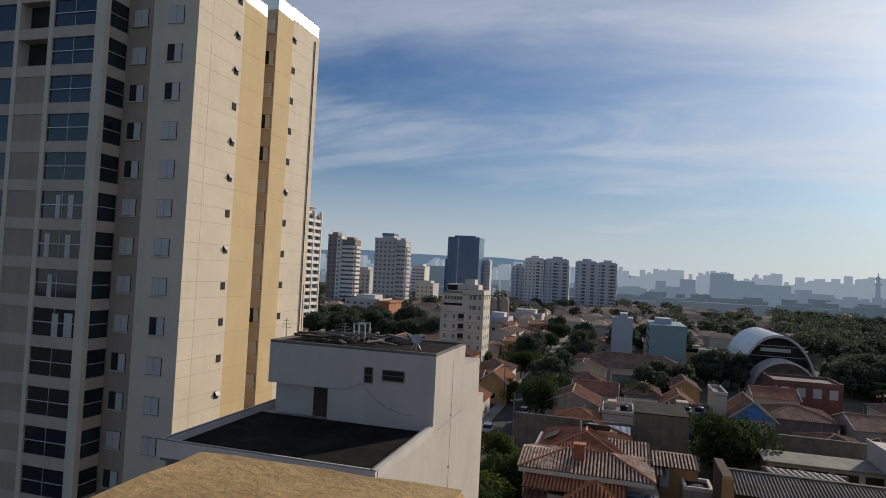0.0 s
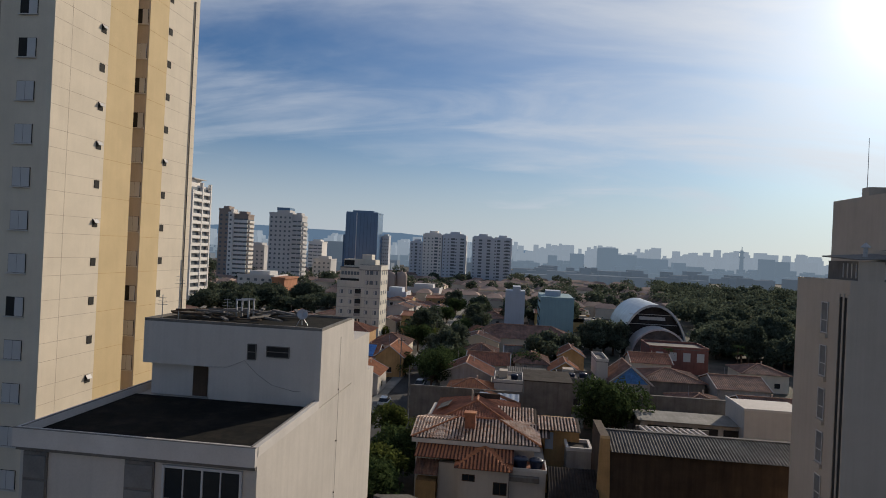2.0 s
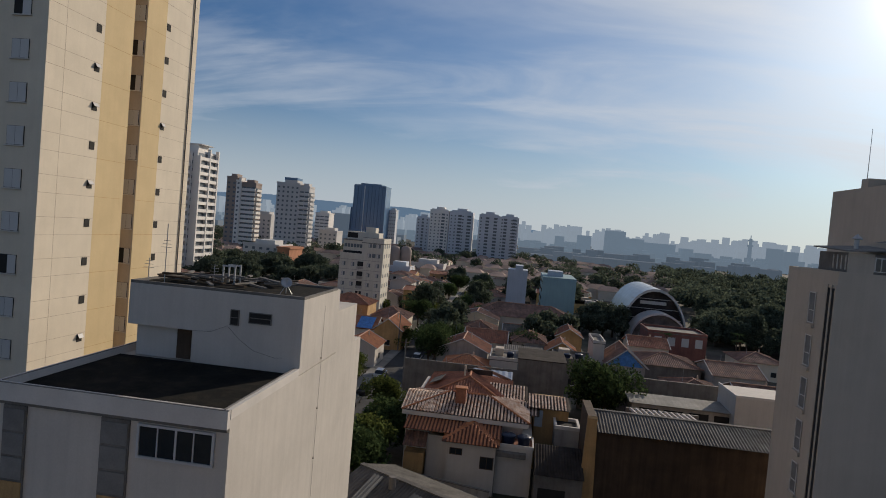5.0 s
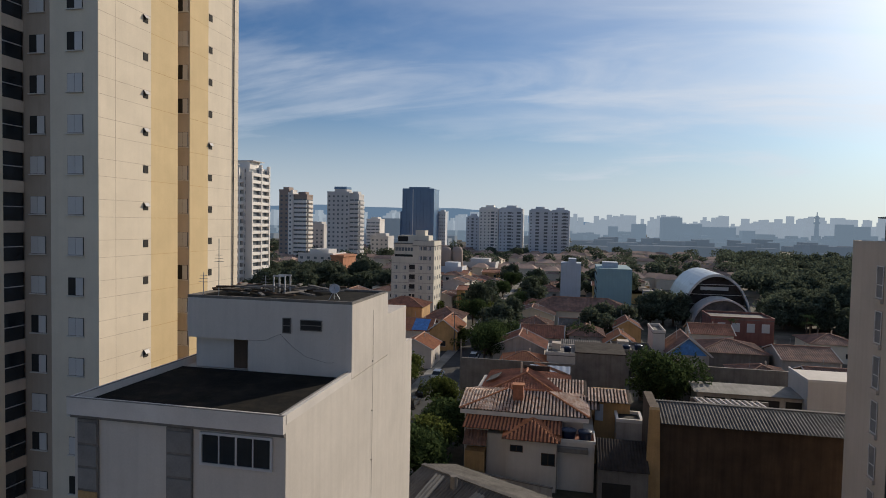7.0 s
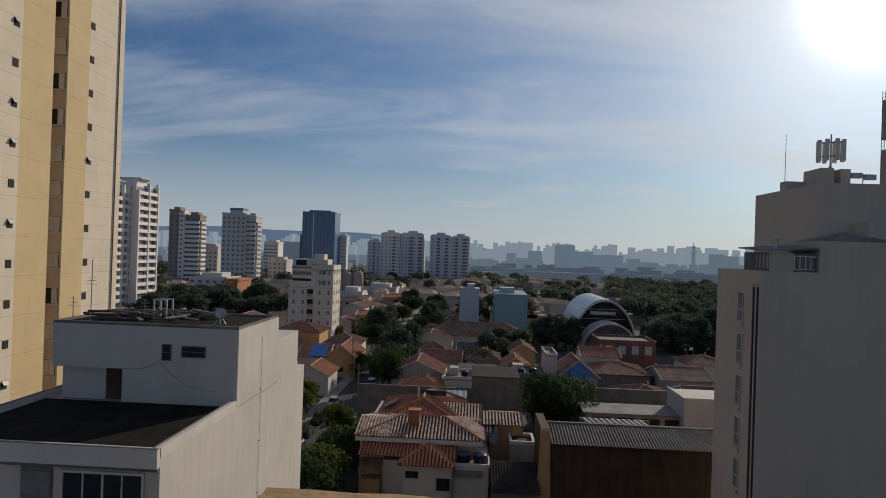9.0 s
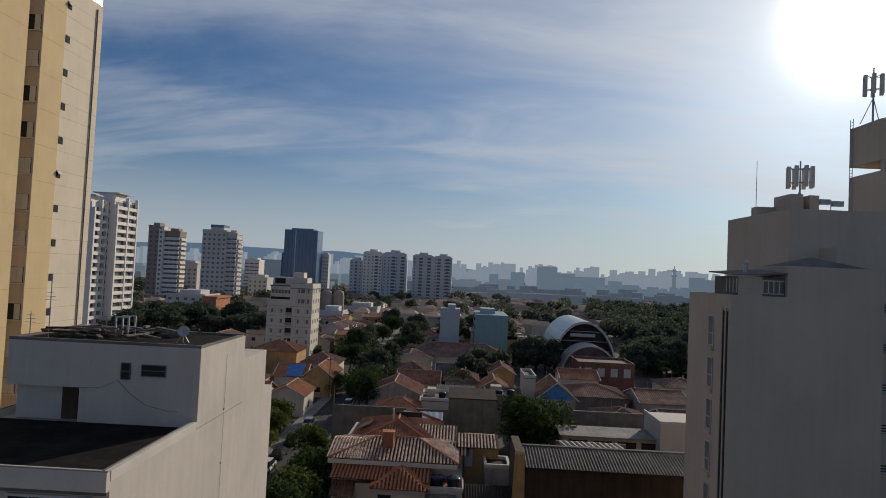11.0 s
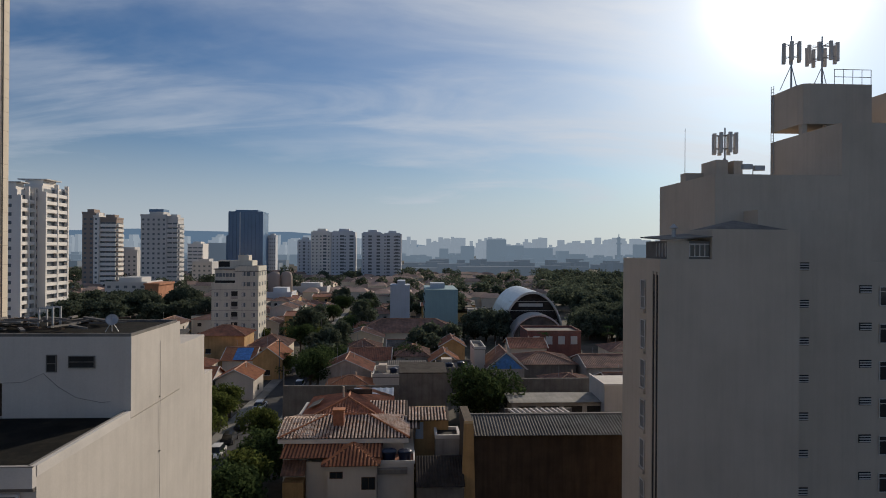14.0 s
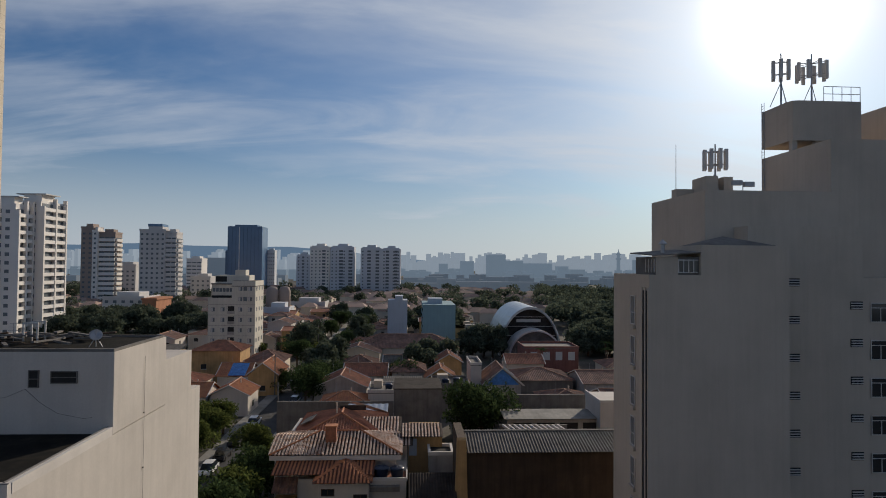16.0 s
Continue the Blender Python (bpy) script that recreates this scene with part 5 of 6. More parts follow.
# dark sheets on the wall paint the shade of the roof openings
part("dark_band", Shape().box(1.0, 2.95, 23.3, 4.0, 3.0, 24.8), DARKGAP, apt, "dark sheet painted as a rooftop opening")
part("upper_room", Shape().box(6.0, 4, 25.1, 8.9, 7.6, 26.6), APTWALL, apt, "lift room")
part("pergola_band", Shape().box(0.5, 1.36, 18.6, 6.2, 1.4, 19.6), DARKGAP, apt, "dark strip painted as a shaded terrace opening")
for k in range(6):
    part("sunblind_pane", Shape().box(0.7 + k * 0.92, 1.34, 20.6, 1.45 + k * 0.92, 1.4, 21.6), FARGLASS, apt, "dark glazed terrace pane")
aw = Shape().box(-0.5, -0.05, -0.55, 0.5, 0.02, 0.55).mesh("window", FARGLASS)
ash = Shape().box(-0.46, -0.07, -0.5, 0.0, -0.05, 0.5).mesh("shutter", SHUTTER)
lintel = Shape().box(0, -0.04, -0.06, 12.6, 0.0, 0.06).mesh("floor_line", DINGY)
# flat dark panel paints the shade of a recess that has no depth
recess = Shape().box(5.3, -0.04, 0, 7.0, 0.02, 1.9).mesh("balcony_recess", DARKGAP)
front = Shape().box(5.2, -0.3, -0.2, 7.1, -0.04, 0.6).mesh("balcony_front", DINGY)
for k in range(8):
    z = 1.75 + 2.82 * k
    for x in (1.3, 3.9, 8.6, 11.2):
        if k < 6 or x > 6.5:
            w = part("window", aw, FARGLASS, apt, at=(x, 0, z))
            part("shutter", ash, SHUTTER, w)
    if k < 6:
        part("floor_line", lintel, DINGY, apt, at=(0, 0, z + 1.3))
        part("balcony_recess", recess, DARKGAP, apt, "flat panel painted dark as a balcony recess", (0, 0, z - 1.0))
        part("balcony_front", front, DINGY, apt, at=(0, 0, z - 1.0))
    else:
        part("window", aw, FARGLASS, apt, at=(9.9, 0, z))
    for y in (1.6, 4.7, 7.8):
        part("window", aw, FARGLASS, apt, at=pose(12.6, y, z, 0, 0, 90))

# pale slab and teal block
ps = thing("pale_block", "blank pale blue slab building", "building", (-1.3, 210, 0))
part("wall", Shape().box(0, 0, 0, 6.6, 9, 16.4), PALEBLUE, ps)
part("top_step", Shape().box(2.4, 0.01, 16.4, 5.0, 8.9, 17.8), PALEBLUE, ps)
tb = thing("teal_block", "teal painted block with rows of side windows", "building", (10.6, 212, 0))
part("wall", Shape().box(0, 0, 0, 11.2, 24, 14.8), TEAL, tb)
part("roof_room", Shape().box(2, 6, 14.8, 7, 14, 16.6), PALEBLUE, tb)
tw = Shape().box(-0.03, -0.7, -0.5, 0.03, 0.7, 0.5).mesh("window", GLASS)
for k in range(5):
    for j in range(7):
        part("window", tw, GLASS, tb, at=(-0.02, 2 + j * 3.2, 1.6 + 2.8 * k))
post = thing("pillar_stub", "lone weathered concrete tower stub", "tower", (24.2, 200, 0))
part("shaft", Shape().box(0, 0, 0, 3.0, 3.0, 9.2), DINGY, post)

# ---- the arched hall ----
hall = thing("arched_hall", "big glazed arched hall with a metal vault", "hall", (44.4, 195, 0))


def vault(r, h, y0, y1, thick, n=24):
    s, vs, fs = Shape(), [], []
    for i in range(n + 1):
        a = math.pi * i / n
        for k, yy in ((1, y0), (1, y1), (1 - thick / r, y1), (1 - thick / r, y0)):
            vs.append((-math.cos(a) * r * k, yy, math.sin(a) * h * k))
    for i in range(n):
        for j in range(4):
            fs.append((i * 4 + j, i * 4 + (j + 1) % 4, i * 4 + 4 + (j + 1) % 4, i * 4 + 4 + j))
    return s.add(vs, fs)


part("vault", vault(10.0, 15.4, 0, 30, 0.5), SHEET, hall, "curved metal vault")
# opaque dark sheet paints the dim inside behind the glazed end
part("front_glass", Shape().add([(0, 2.0, 0)] + [(-math.cos(math.pi * i / 24) * 9.6, 2.0, math.sin(math.pi * i / 24) * 14.9) for i in range(25)], [(0, i + 2, i + 1) for i in range(24)]), DARKROOF, hall, "end wall painted dark for a dim inside")
for k in range(4):
    part("glazing_bar", Shape().box(-9 + k * 0.6, 1.9, 3 + k * 3, 9 - k * 0.6, 2.0, 3.15 + k * 3), SLABW, hall)
# white slab paints the light that shows through under the crown
part("light_slit", Shape().box(-4.2, 1.85, 10.4, 3.6, 1.95, 11.4), SLABW, hall, "white strip painted as light under the crown")
part("lower_vault", vault(8.4, 8.9, -9, 0, 0.4), SHEET, hall, "lower curved porch vault")
for k in range(5):
    part("roof_rib", vault(8.5, 9.0, -8.8 + 1.9 * k, -8.2 + 1.9 * k, 0.2), SLABW, hall, "pale curved roof rib")
part("porch_wall", Shape().add([(0, -8.0, 0)] + [(-math.cos(math.pi * i / 24) * 8.0, -8.0, math.sin(math.pi * i / 24) * 8.5) for i in range(25)], [(0, i + 2, i + 1) for i in range(24)]), FIBRE, hall, "shaded porch end wall")

# ---- generic houses ----
rngh = random.Random(11)
KINDS = []
for i in range(12):
    w, d = rngh.uniform(6.5, 10.5), rngh.uniform(7.5, 11)
    wall = (WHITE, CREAM, DINGY, OCHRE, WHITE, CREAM)[i % 6]
    tiles = (TILEDK, TILE, TILEDK, FIBRE, TILEDK, TILE, TILEDK, CONCRETE)[i % 8]
    roof = ("hip", "gable", "hip", "shed", "gable", "hip", "gable", "flat")[i % 8]
    words = {TILEDK: "weathered brown tiles", TILE: "terracotta tiles", FIBRE: "grey fibre cement sheets", CONCRETE: "a flat concrete roof"}[tiles]
    KINDS.append((house(-400 - 20 * i, -200, w, d, rngh.choice((3.2, 3.6, 5.8, 6.2)), roof, rngh.uniform(1.0, 1.7), wall, tiles, "small plastered house under " + words, along=rngh.choice("xy"), period=0.6), w, d))
TAKEN = ((-26, -60, -14, 420), (-16, 58, 14, 132), (10, 60, 50, 112), (12, 112, 56, 182), (-16, 145, 20, 176), (-16, 168, 25, 195), (-40, 112, -22, 150), (-50, 112, -30, 165), (-62, 128, -46, 144), (-52, 165, -28, 195), (-6, 205, 26, 240), (20, 180, 60, 235), (60, 120, 400, 420), (38, 100, 400, 400), (-160, 126, -16, 136), (-140, 215, -78, 300))
used = [False] * len(KINDS)
row = 0
y = 92.0
while y < 300:
    x = -0.75 * y - 25 + rngh.uniform(0, 6)
    while x < 0.42 * y + 30:
        i = rngh.randrange(len(KINDS))
        model, w, d = KINDS[i]
        if not any(a - w < x < c and b - d < y < e for a, b, c, e in TAKEN) and rngh.random() < 0.9:
            turn = rngh.choice((0, 180)) + rngh.uniform(-3, 3)
            m = pose(x + (w if turn > 90 else 0), y + (d if turn > 90 else 0), 0, 0, 0, turn)
            if not used[i]:
                model.matrix_basis = m
                used[i] = True
            else:
                copy_thing(model, m)
        x += w + rngh.uniform(0.3, 3.0)
    y += rngh.uniform(10.5, 13.0)

# ---- trees ----
MODELS = [tree_model(3, 4.2, 6.0, LEAF, 6000, "broad dark green garden tree", 0.26), tree_model(5, 3.2, 4.6, LEAF2, 5000, "rounded light green street tree", 0.22),
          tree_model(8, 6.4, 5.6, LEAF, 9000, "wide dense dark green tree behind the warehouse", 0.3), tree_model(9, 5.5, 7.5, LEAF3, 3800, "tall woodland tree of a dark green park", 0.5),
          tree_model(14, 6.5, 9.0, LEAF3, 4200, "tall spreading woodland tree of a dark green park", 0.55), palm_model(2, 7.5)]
MODELS[2].matrix_basis = pose(17.6, 99, 0)
MODELS[1].matrix_basis = pose(-14.6, 85, 0)
MODELS[0].matrix_basis = pose(-14.1, 122, 0) @ Matrix.Diagonal((0.95, 0.95, 0.95, 1))
MODELS[3].matrix_basis, MODELS[4].matrix_basis = pose(70, 190, 0), pose(82, 205, 0)
MODELS[5].matrix_basis = pose(-28, 165, 0)
for i, x, y, z in ((1, -11.8, 66, 0), (0, -12.6, 63, -1.5), (1, -24.2, 98, -1.2), (1, -24.5, 91, -0.8), (1, -25.0, 106, -1.5), (0, -12.5, 75, -2.2), (1, -28, 103, -1.2), (1, -25.5, 84, -0.5)):
    copy_thing(MODELS[i], pose(x, y, z, 0, 0, rngh.uniform(0, 360)))
for x, y in ((-30, 182), (-26, 200), (40, 158), (58, 160), (-33, 215), (62, 175), (-14, 205), (-28, 236)):
    copy_thing(MODELS[5], pose(x, y, rngh.uniform(-1, 0), 0, 0, rngh.uniform(0, 360)))
spots = []
for k in range(75):
    y = rngh.uniform(178, 270)
    x = rngh.uniform(0.24 * y + 14, 0.24 * y + 90)
    if 30 < x < 62 and 175 < y < 236:
        continue
    spots.append((x, y))
spots += [(rngh.uniform(-150, -62), rngh.uniform(215, 280)) for k in range(40)]
spots += [(rngh.uniform(25, 33), rngh.uniform(183, 192)) for k in range(3)]
spots += [(rngh.uniform(-4, 30), rngh.uniform(240, 290)) for k in range(10)]
for x, y in spots:
    copy_thing(MODELS[rngh.choice((3, 4))], pose(x, y, rngh.uniform(-4.0, -1.5), 0, 0, rngh.uniform(0, 360)))
for k in range(34):
    y = rngh.uniform(130, 300)
    copy_thing(MODELS[rngh.choice((0, 1, 3))], pose(rngh.choice((rngh.uniform(-27, -24), rngh.uniform(-15, -12.5), rngh.uniform(-0.4 * y, 0.1 * y))), y, rngh.uniform(-2.6, -1.0), 0, 0, rngh.uniform(0, 360)))


def woodland(name, count, seed, place, label):
    """One mesh of many uneven crowns for woods that nobody could count."""
    rng = np.random.default_rng(seed)
    out = []
    for k in range(count):
        x, y = place(rng)
        r, per = rng.uniform(4.0, 7.5), 420
        p = rng.normal(size=(per, 3))
        p /= np.linalg.norm(p, axis=1)[:, None]
        p *= (rng.uniform(0.4, 1.0, per) ** 0.5)[:, None] * (1 + 0.3 * np.sin(4 * p[:, [0]] + k) * np.cos(3 * p[:, [1]] + 2 * k))
        p = p * (r, r, r * rng.uniform(0.5, 0.8)) + (x, y, rng.uniform(4.0, 8.5))
        a = rng.normal(size=(per, 3))
        a /= np.linalg.norm(a, axis=1)[:, None]
        b = np.cross(a, rng.normal(size=(per, 3)))
        b /= np.linalg.norm(b, axis=1)[:, None]
        s = rng.uniform(0.4, 1.0, (per, 1))
        out.append(np.stack([p - a * s, p - b * s * 0.6, p + a * s, p + b * s * 0.6], 1).reshape(-1, 3))
    v = np.concatenate(out)
    me = bpy.data.meshes.new(name)
    me.from_pydata(v, [], np.arange(len(v)).reshape(-1, 4))
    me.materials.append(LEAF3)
    tagged(new(name, me), label, "trees", kind="stuff")


woodland("woodland", 330, 5, lambda g: (lambda y: (0.2 * y + g.uniform(10, 230), y))(g.uniform(270, 560)), "dark green woods of a city park")
woodland("street_trees", 110, 6, lambda g: (lambda y: (g.uniform(-0.55 * y, 0.2 * y), y))(g.uniform(300, 620)), "scattered trees among far houses")

far_houses = Shape()
for k in range(520):
    y = rngh.uniform(300, 620)
    x, w, d, h = rngh.uniform(-0.7 * y, 0.24 * y), rngh.uniform(7, 14), rngh.uniform(8, 14), rngh.uniform(3, 6.5)
    far_houses.box(x, y, 0, x + w, y + d, h)
single("far_houses", far_houses, CREAM, "far crowded plastered houses", "houses", "stuff")
far_roofs = Shape()
for k in range(0, len(far_houses.v), 8):
    (x0, y0, _), (x1, y1, h) = far_houses.v[k], far_houses.v[k + 7]
    m = (y0 + y1) / 2
    far_roofs.add([(x0 - .4, y0 - .4, h), (x1 + .4, y0 - .4, h), (x1 + .4, y1 + .4, h), (x0 - .4, y1 + .4, h), (x0 + 2.5, m, h + 1.9), (x1 - 2.5, m, h + 1.9)], [(0, 1, 5, 4), (1, 2, 5), (2, 3, 4, 5), (3, 0, 4), (3, 2, 1, 0)])
single("far_roofs", far_roofs, FARTILE, "far brown tile roofs", "roofs", "stuff")

# ---- parked cars and poles on the street ----


def car_model(mat, label):
    c = thing("car", label, "car", (0, 0, 0), 0, "parked cars")
    body = Shape().add([(-0.85, -2.1, 0.3), (0.85, -2.1, 0.3), (0.85, 2.1, 0.3), (-0.85, 2.1, 0.3), (-0.85, -2.1, 0.75), (0.85, -2.1, 0.75), (0.85, 2.1, 0.8), (-0.85, 2.1, 0.8)], [(3, 2, 1, 0), (4, 5, 6, 7), (0, 1, 5, 4), (1, 2, 6, 5), (2, 3, 7, 6), (3, 0, 4, 7)])
    part("body", body, mat, c)
    part("cabin", Shape().add([(-0.78, -1.2, 0.76), (0.78, -1.2, 0.76), (0.78, 1.7, 0.78), (-0.78, 1.7, 0.78), (-0.62, -0.5, 1.42), (0.62, -0.5, 1.42), (0.62, 1.3, 1.42), (-0.62, 1.3, 1.42)], [(0, 1, 5, 4), (1, 2, 6, 5), (2, 3, 7, 6), (3, 0, 4, 7)]), GLASS, c, "dark cabin glass")
    part("car_roof", Shape().box(-0.63, -0.52, 1.40, 0.63, 1.32, 1.46), mat, c)
    for x in (-0.8, 0.8):
        for yy in (-1.3, 1.3):
            part("wheel", Shape().tube((x - 0.1, yy, 0.32), (x + 0.1, yy, 0.32), 0.32, n=14), RUBBER, c)
    return c


cw, cd = car_model(CARW, "white parked hatchback at the kerb"), car_model(CARD, "dark parked hatchback at the kerb")
cw.matrix_basis, cd.matrix_basis = pose(-21.2, 86.5, 0.03), pose(-21.2, 93, 0.03, 0, 0, 180)
for i, (x, y) in enumerate(((-17.3, 128.5), (-21.3, 112), (-21.2, 100), (-17.4, 151), (-21.3, 160), (-17.3, 172), (-21.3, 188), (-17.4, 205))):
    copy_thing((cw, cd)[(i * 2) % 3 % 2], pose(x, y, 0.03, 0, 0, 180 * (i % 2)))
for i, y in enumerate((72, 104, 136, 168, 200, 232)):
    p = thing("utility_pole", "slim concrete utility pole with cross arm", "utility pole", (-15.6 if i % 2 else -22.9, y, 0), 0, "utility poles")
    part("pole", Shape().tube((0, 0, 0), (0, 0, 9), 0.16, 0.1), CONCRETE, p)
    part("cross_arm", Shape().box(-0.9, -0.05, 8.3, 0.9, 0.05, 8.42), BARK, p)

# ---- far towers ----


def slab_tower(x, y, w, d, h, wall, label, cols, band=None, turn=0.0, side_cols=0, storey=2.9):
    t = thing("apartment_tower", label, "building", (x, y, 0), turn, "far apartment towers")
    part("wall", Shape().box(0, 0, 0, w, d, h), wall, t)
    part("roof_room", Shape().box(w * 0.25, d * 0.2, h, w * 0.8, d * 0.8, h + 2.6), wall, t)
    part("roof_edge", Shape().box(-0.2, -0.2, h - 0.2, w + 0.2, 0, h + 0.9).box(w, 0, h - 0.2, w + 0.2, d, h + 0.9), wall, t)
    k0, kh = (0.42, 0.45) if band else (0.2, 0.6)
    win = Shape().box(-w / cols * k0, -0.12, -kh, w / cols * k0, 0.02, kh).mesh("window", FARGLASS)
    swin = Shape().box(-0.02, -d / max(1, side_cols) * 0.42, -0.65, 0.12, d / max(1, side_cols) * 0.42, 0.65).mesh("window", FARGLASS)
    slab = Shape().box(-w * 0.5, -0.9, 0, w * 0.5, 0.0, 1.75).mesh("balcony_band", band or wall)
    sslab = Shape().box(w, d * 0.1, 0, w + 0.8, d * 0.9, 1.6).mesh("balcony_band", band or wall)
    if wall is NAVY:
        for c in range(10):
            part("fin", Shape().box(w * c / 9 - 0.35, -0.6, 0, w * c / 9 + 0.35, 0, h), TOWERP if c == 3 else NAVY, t, "upright facade fin")
        return t
    for k in range(int(h / storey)):
        z = k * storey + 1.7
        if band:
            part("balcony_band", slab, band, t, at=(w * 0.5, 0, z - 1.6))
            if side_cols:
                part("balcony_band", sslab, band, t, at=(0, 0, z - 1.6))
        for c in range(cols):
            part("window", win, FARGLASS, t, at=(w * (c + 0.5) / cols, 0, z + (0.6 if band else 0)))
        for c in range(side_cols):
            part("window", swin, FARGLASS, t, at=(w, d * (c + 0.5) / side_cols, z))
    return t


def white_tower(x, y, w, d, h):
    """White balcony tower: shaded front, sunlit side of stacked balconies between upright piers."""
    t = thing("apartment_tower", "tall white tower with stacked white balconies", "building", (x, y, 0), 0, "far apartment towers")
    part("wall", Shape().box(0, 0, 0, w, d, h), TOWERW, t)
    part("roof_room", Shape().box(w * 0.2, d * 0.2, h, w * 0.85, d * 0.75, h + 2.4), TOWERW, t)
    part("roof_beam", Shape().box(-0.3, d * 0.15, h + 2.4, w + 0.3, d * 0.8, h + 2.75), TOWERG, t, "thin roof slab")
    for y0 in (-0.1, d * 0.5, d - 0.7):
        part("pier", Shape().box(w, y0, 0, w + 1.3, y0 + 0.8, h + (1.2 if y0 > 1 else -2.0)), TOWERW, t, "upright white pier")
    rail = Shape().box(w, 0.7, 0, w + 1.15, d * 0.5, 1.25).mesh("balcony_band", TOWERW)
    rail2 = Shape().box(w, d * 0.5 + 0.8, 0, w + 1.15, d - 0.7, 1.25).mesh("balcony_band", TOWERW)
    dark = Shape().box(w - 0.02, 0.7, 1.25, w + 0.1, d - 0.75, 2.75).mesh("window", FARGLASS)
    face = Shape().box(w * 0.1, -0.8, 0, w * 0.55, 0, 1.2).mesh("balcony_band", TOWERW)
    fwin = Shape().box(w * 0.1, -0.1, 1.2, w * 0.55, 0.02, 2.7).mesh("window", FARGLASS)
    swin = Shape().box(w * 0.68, -0.1, 1.2, w * 0.82, 0.02, 2.4).mesh("window", FARGLASS)
    for k in range(int(h / 2.9)):
        part("balcony_band", rail, TOWERW, t, at=(0, 0, k * 2.9))
        part("balcony_band", rail2, TOWERW, t, at=(0, 0, k * 2.9))
        part("window", dark, FARGLASS, t, at=(0, 0, k * 2.9))
        part("balcony_band", face, TOWERW, t, at=(0, 0, k * 2.9))
        part("window", fwin, FARGLASS, t, at=(0, 0, k * 2.9))
        part("window", swin, FARGLASS, t, at=(0, 0, k * 2.9))
    return t


def row_tower(x, y, w, d, h, wall, label, stacks):
    """Tower whose front carries upright stacks of balconies between plain window strips."""
    t = thing("apartment_tower", label, "building", (x, y, 0), 0, "far apartment towers")
    part("wall", Shape().box(0, 0, 0, w, d, h), wall, t)
    part("roof_room", Shape().box(w * 0.3, d * 0.2, h, w * 0.72, d * 0.8, h + 2.8), wall, t)
    part("roof_edge", Shape().box(w * 0.08, 0.3, h, w * 0.92, 0.6, h + 0.9), wall, t)
    slot = Shape().box(-0.6, -0.1, 0, 0.6, 0.02, 1.1).mesh("window", FARGLASS)
    for a in stacks:
        bal = Shape().box(w * (a - 0.09), -1.2, 0, w * (a + 0.09), 0, 1.05).mesh("balcony", wall)
        gap = Shape().box(w * (a - 0.085), -0.1, 1.05, w * (a + 0.085), 0.02, 2.7).mesh("window", FARGLASS)
        for k in range(int(h / 2.9)):
            part("balcony", bal, wall, t, at=(0, 0, k * 2.9))
            part("window", gap, FARGLASS, t, at=(0, 0, k * 2.9))
    n = max(2, int(w / 3.4))
    for c in range(n):
        q = (c + 0.5) / n
        if all(abs(q - a) > 0.12 for a in stacks):
            for k in range(int(h / 2.9)):
                part("window", slot, FARGLASS, t, at=(w * q, 0, k * 2.9 + 1.1))
    return t


white_tower(-137.5, 217, 10, 8.5, 48)
white_tower(-134.0, 226, 9.6, 14.6, 50)
slab_tower(-189.6, 380, 7, 12, 48.6, TOWERB, "slim brown and white tower with curved balconies", 2, None, 0, 0)
slab_tower(-182.6, 379, 3.0, 9, 46.5, TOWERW, "narrow white pier of the slim tower", 1, None, 0, 0)
slab_tower(-179.6, 381, 9.4, 9, 45.5, TOWERB, "slim tower half with white balcony bands", 3, TOWERW, 0, 3)
grey_tower = slab_tower(-155.6, 380, 15.1, 16, 47.5, TOWERG, "grey tower with small windows and side balconies", 5, None, 0, 0)
slab_tower(-140.5, 381, 6.2, 10, 46.0, TOWERG, "grey tower half with stacked balconies", 2, TOWERG, 0, 4)
part("plant_room", Shape().box(3.6, 3, 50.1, 12.1, 12, 51.7), NAVY, grey_tower, "dark rooftop plant room")
slab_tower(-133.3, 290, 18.5, 18, 12.0, TOWERG, "unfinished low block with bare orange brick end", 5, None, 0, 0)
single("brick_extension", Shape().box(-114.8, 288, 0, -108.6, 306, 11.3).box(-115.2, 287.6, 11.3, -108.0, 306, 12.2), BRICKO, "bare orange brick extension of the low block", "building")
navy_tower = slab_tower(-166.7, 600, 31.8, 24, 62.5, NAVY, "dark blue glass office tower", 9, None, 0, 6, 3.6)
part("plant_room", Shape().box(5.7, 2, 62.5, 26.7, 20, 65.0), NAVY, navy_tower, "stepped dark blue crown")
slab_tower(-174.4, 620, 12, 20, 40, NAVY, "dark blue glass office tower", 4, None, 0, 0, 3.6)
slab_tower(-135.5, 625, 7.5, 10, 40.5, TOWERP, "pale office tower behind the dark one", 4, None, 0, 0, 3.6)
row_tower(-93.4, 552, 11.6, 14, 35.5, TOWERP, "grey blue tower with haze in its paint", (0.5,))
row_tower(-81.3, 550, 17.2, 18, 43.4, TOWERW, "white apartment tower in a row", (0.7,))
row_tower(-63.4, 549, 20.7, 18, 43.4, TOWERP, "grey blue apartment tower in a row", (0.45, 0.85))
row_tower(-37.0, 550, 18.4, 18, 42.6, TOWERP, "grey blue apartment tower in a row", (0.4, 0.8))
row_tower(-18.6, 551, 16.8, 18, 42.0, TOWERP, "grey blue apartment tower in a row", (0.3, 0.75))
slab_tower(-193, 430, 14, 14, 26, TOWERG, "grey mid rise block among trees", 4)
slab_tower(-177, 520, 12.3, 14, 31, TOWERW, "white striped mid rise block", 3, TOWERW)
slab_tower(-139.1, 420, 13, 14, 18.5, TOWERG, "grey mid rise block among trees", 4)
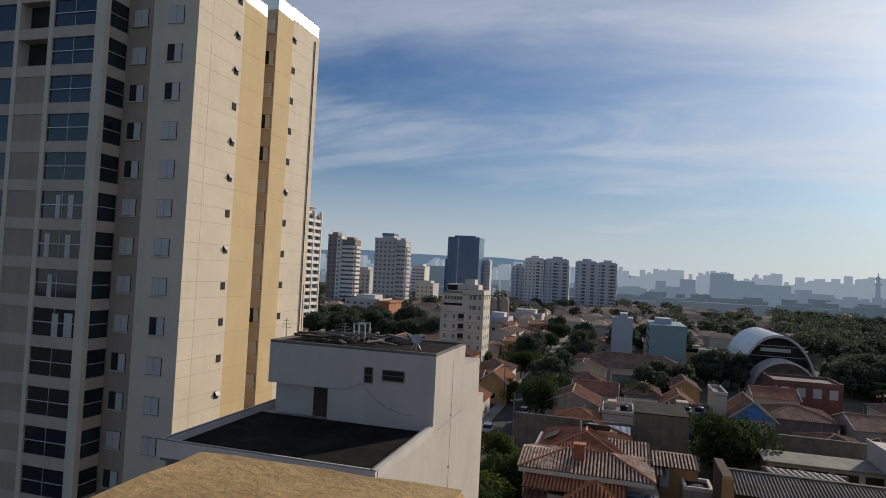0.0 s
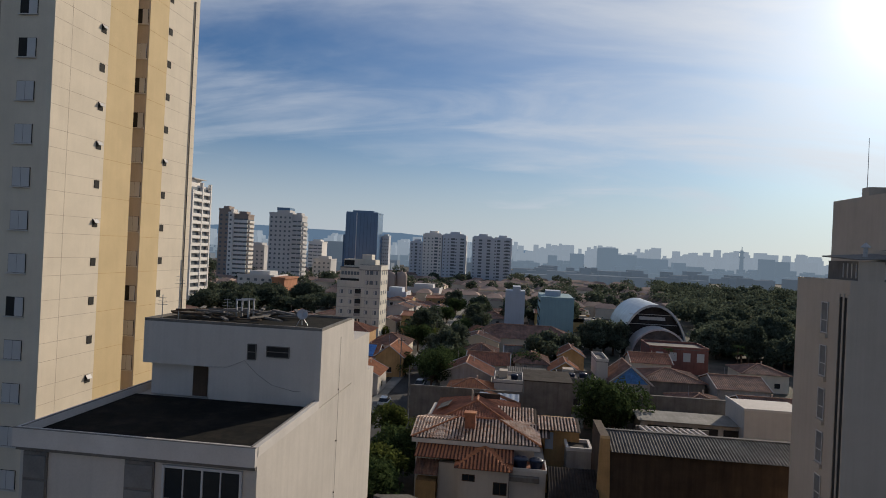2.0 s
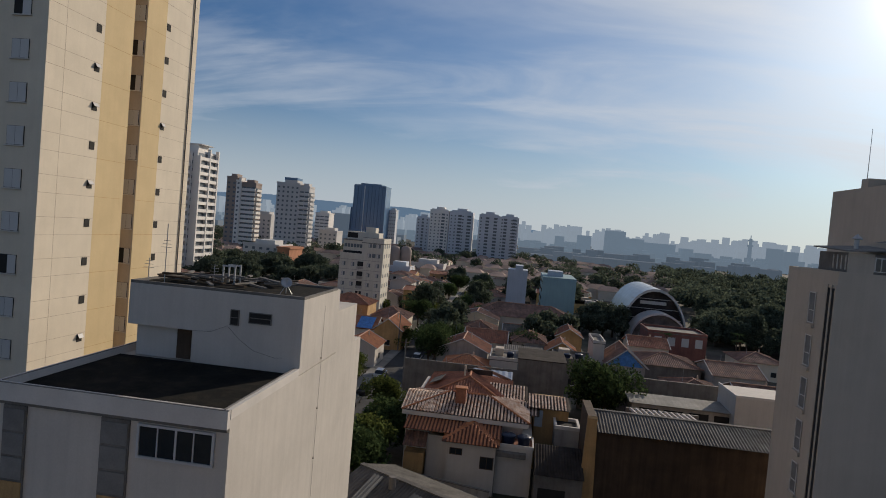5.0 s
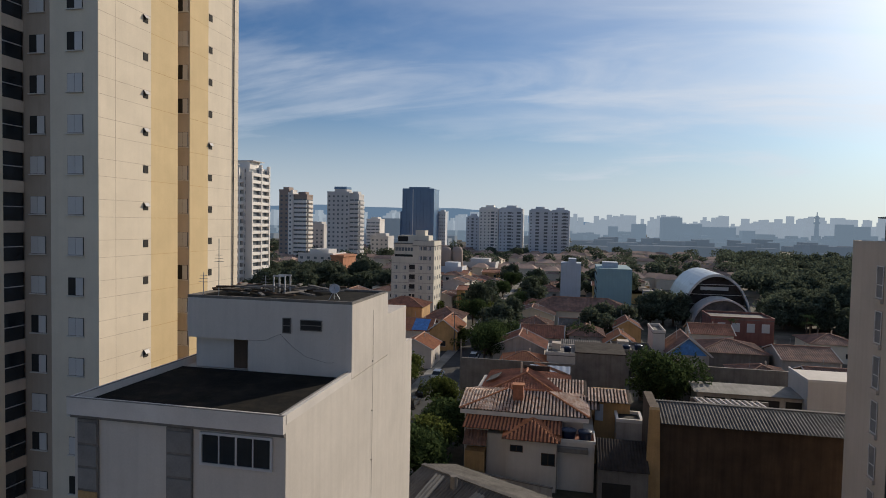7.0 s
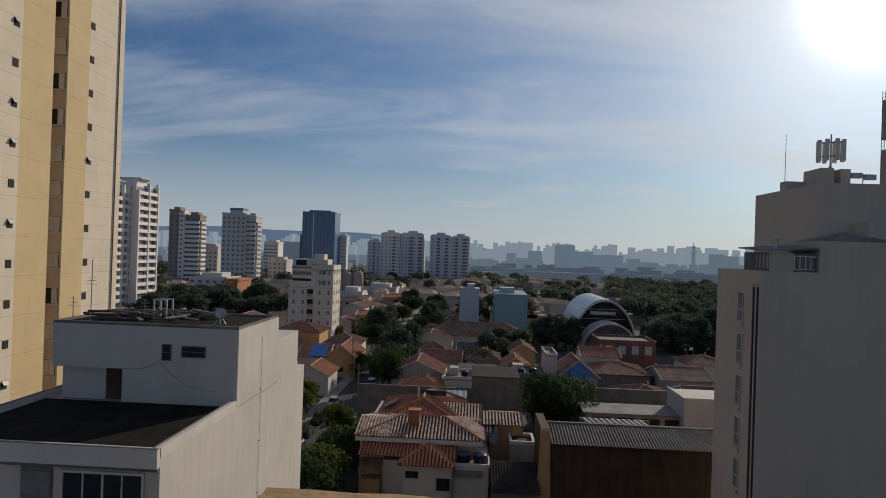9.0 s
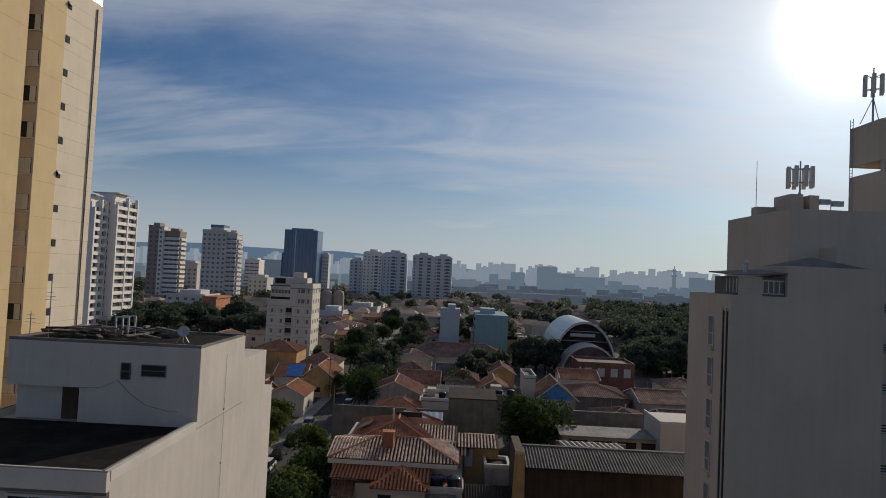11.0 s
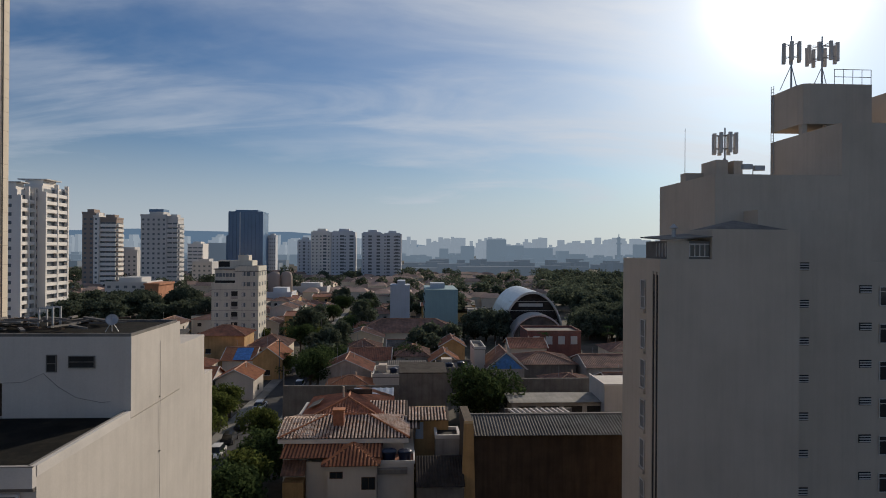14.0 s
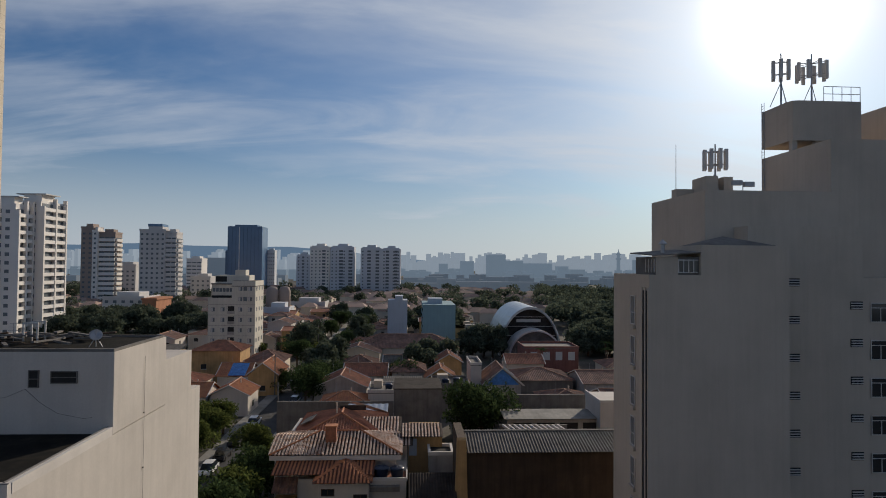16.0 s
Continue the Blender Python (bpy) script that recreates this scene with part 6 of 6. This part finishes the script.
slab_tower(-58.7, 280, 11.2, 12, 8.2, TOWERP, "long low pale block", 4)
slab_tower(-57, 330, 18.7, 14, 7.6, TOWERG, "long low grey hall", 6)
drum = thing("gas_drums", "pair of brown rounded drum buildings", "building", (-59.3, 300, 0))
part("drum", Shape().lathe((0, 0, 0), [(2.9, 0), (2.9, 15), (2.3, 16.8), (0.1, 17.4)], 20), TOWERB, drum, smooth=True)
part("drum", Shape().lathe((5.4, 2, 0), [(2.8, 0), (2.8, 15.2), (2.2, 17.0), (0.1, 17.6)], 20), TOWERB, drum, smooth=True)

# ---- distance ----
# each layer carries its haze as emission, stronger with distance
DIST0 = distance("blue grey middle distance with haze glow", (0.16, 0.17, 0.18), (0.055, 0.075, 0.10))
DIST1 = distance("blue grey distance with haze glow", (0.12, 0.15, 0.18), (0.115, 0.155, 0.20))
DIST2 = distance("far distance paled by haze glow", (0.10, 0.12, 0.14), (0.22, 0.27, 0.33))
HILL = distance("far hill with blue haze glow", (0.05, 0.07, 0.09), (0.10, 0.16, 0.24))
rngd = random.Random(4)
mid = Shape()
for x, y, w, h in ((55, 640, 88, 10.8), (6, 600, 27, 10.3), (36, 660, 30, 13), (-220, 700, 30, 34), (-260, 640, 30, 30)):
    mid.box(x, y, 0, x + w, y + 20, h)
for k in range(160):
    y = rngd.uniform(620, 1000)
    x = rngd.uniform(-0.9 * y, 0.75 * y)
    mid.box(x, y, 0, x + rngd.uniform(9, 26), y + 18, rngd.uniform(6, 15))
single("mid_distance", mid, DIST0, "blue grey blocks of the middle distance with painted haze", "buildings", "stuff")
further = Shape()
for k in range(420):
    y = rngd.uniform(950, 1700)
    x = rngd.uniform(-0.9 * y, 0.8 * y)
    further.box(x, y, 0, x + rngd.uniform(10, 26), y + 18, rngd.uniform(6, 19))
single("further_distance", further, DIST1, "blue roofs of the far city with painted haze", "buildings", "stuff")
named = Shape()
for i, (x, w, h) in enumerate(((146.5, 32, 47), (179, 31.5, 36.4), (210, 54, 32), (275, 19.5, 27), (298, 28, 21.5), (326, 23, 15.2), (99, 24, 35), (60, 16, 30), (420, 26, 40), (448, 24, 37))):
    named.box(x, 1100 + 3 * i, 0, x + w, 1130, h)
single("office_blocks", named, DIST1, "row of distant office blocks with painted haze", "buildings", "stuff")
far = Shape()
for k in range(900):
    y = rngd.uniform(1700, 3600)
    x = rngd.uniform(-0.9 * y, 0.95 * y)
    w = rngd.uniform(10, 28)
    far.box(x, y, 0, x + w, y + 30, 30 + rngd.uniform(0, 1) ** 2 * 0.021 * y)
single("backdrop", far, DIST2, "far skyline of the city paled by painted haze", "skyline", "structure")
pole = thing("telecom_tower", "slender far telecom tower with platforms", "tower", (521, 1500, 0))
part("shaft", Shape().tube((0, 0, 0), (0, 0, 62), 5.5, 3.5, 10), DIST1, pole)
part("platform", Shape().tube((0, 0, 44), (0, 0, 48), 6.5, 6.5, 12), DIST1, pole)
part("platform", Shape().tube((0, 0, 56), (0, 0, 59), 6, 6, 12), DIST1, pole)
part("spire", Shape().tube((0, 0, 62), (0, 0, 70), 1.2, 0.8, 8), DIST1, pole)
hill = Shape()
n = 90
top, vs, fs = [], [], []
for i in range(n + 1):
    x = -4200 + i * 90
    z = 140 + 20 * noise.noise(Vector((i * 0.13, 0, 0))) + 9 * noise.noise(Vector((i * 0.5, 3, 0)))
    z *= min(1.0, max(0.0, (700 - x) / 1500)) if x > -800 else 1.0
    vs += [(x, 4000, -5), (x, 4060, max(z, 6) * 0.6), (x, 4150, max(z, 6))]
for i in range(n):
    for j in range(2):
        a = i * 3 + j
        fs.append((a, a + 3, a + 4, a + 1))
hill.add(vs, fs)
single("backdrop", hill, HILL, "long hill ridge on the horizon blued by painted haze", "hills", "structure")
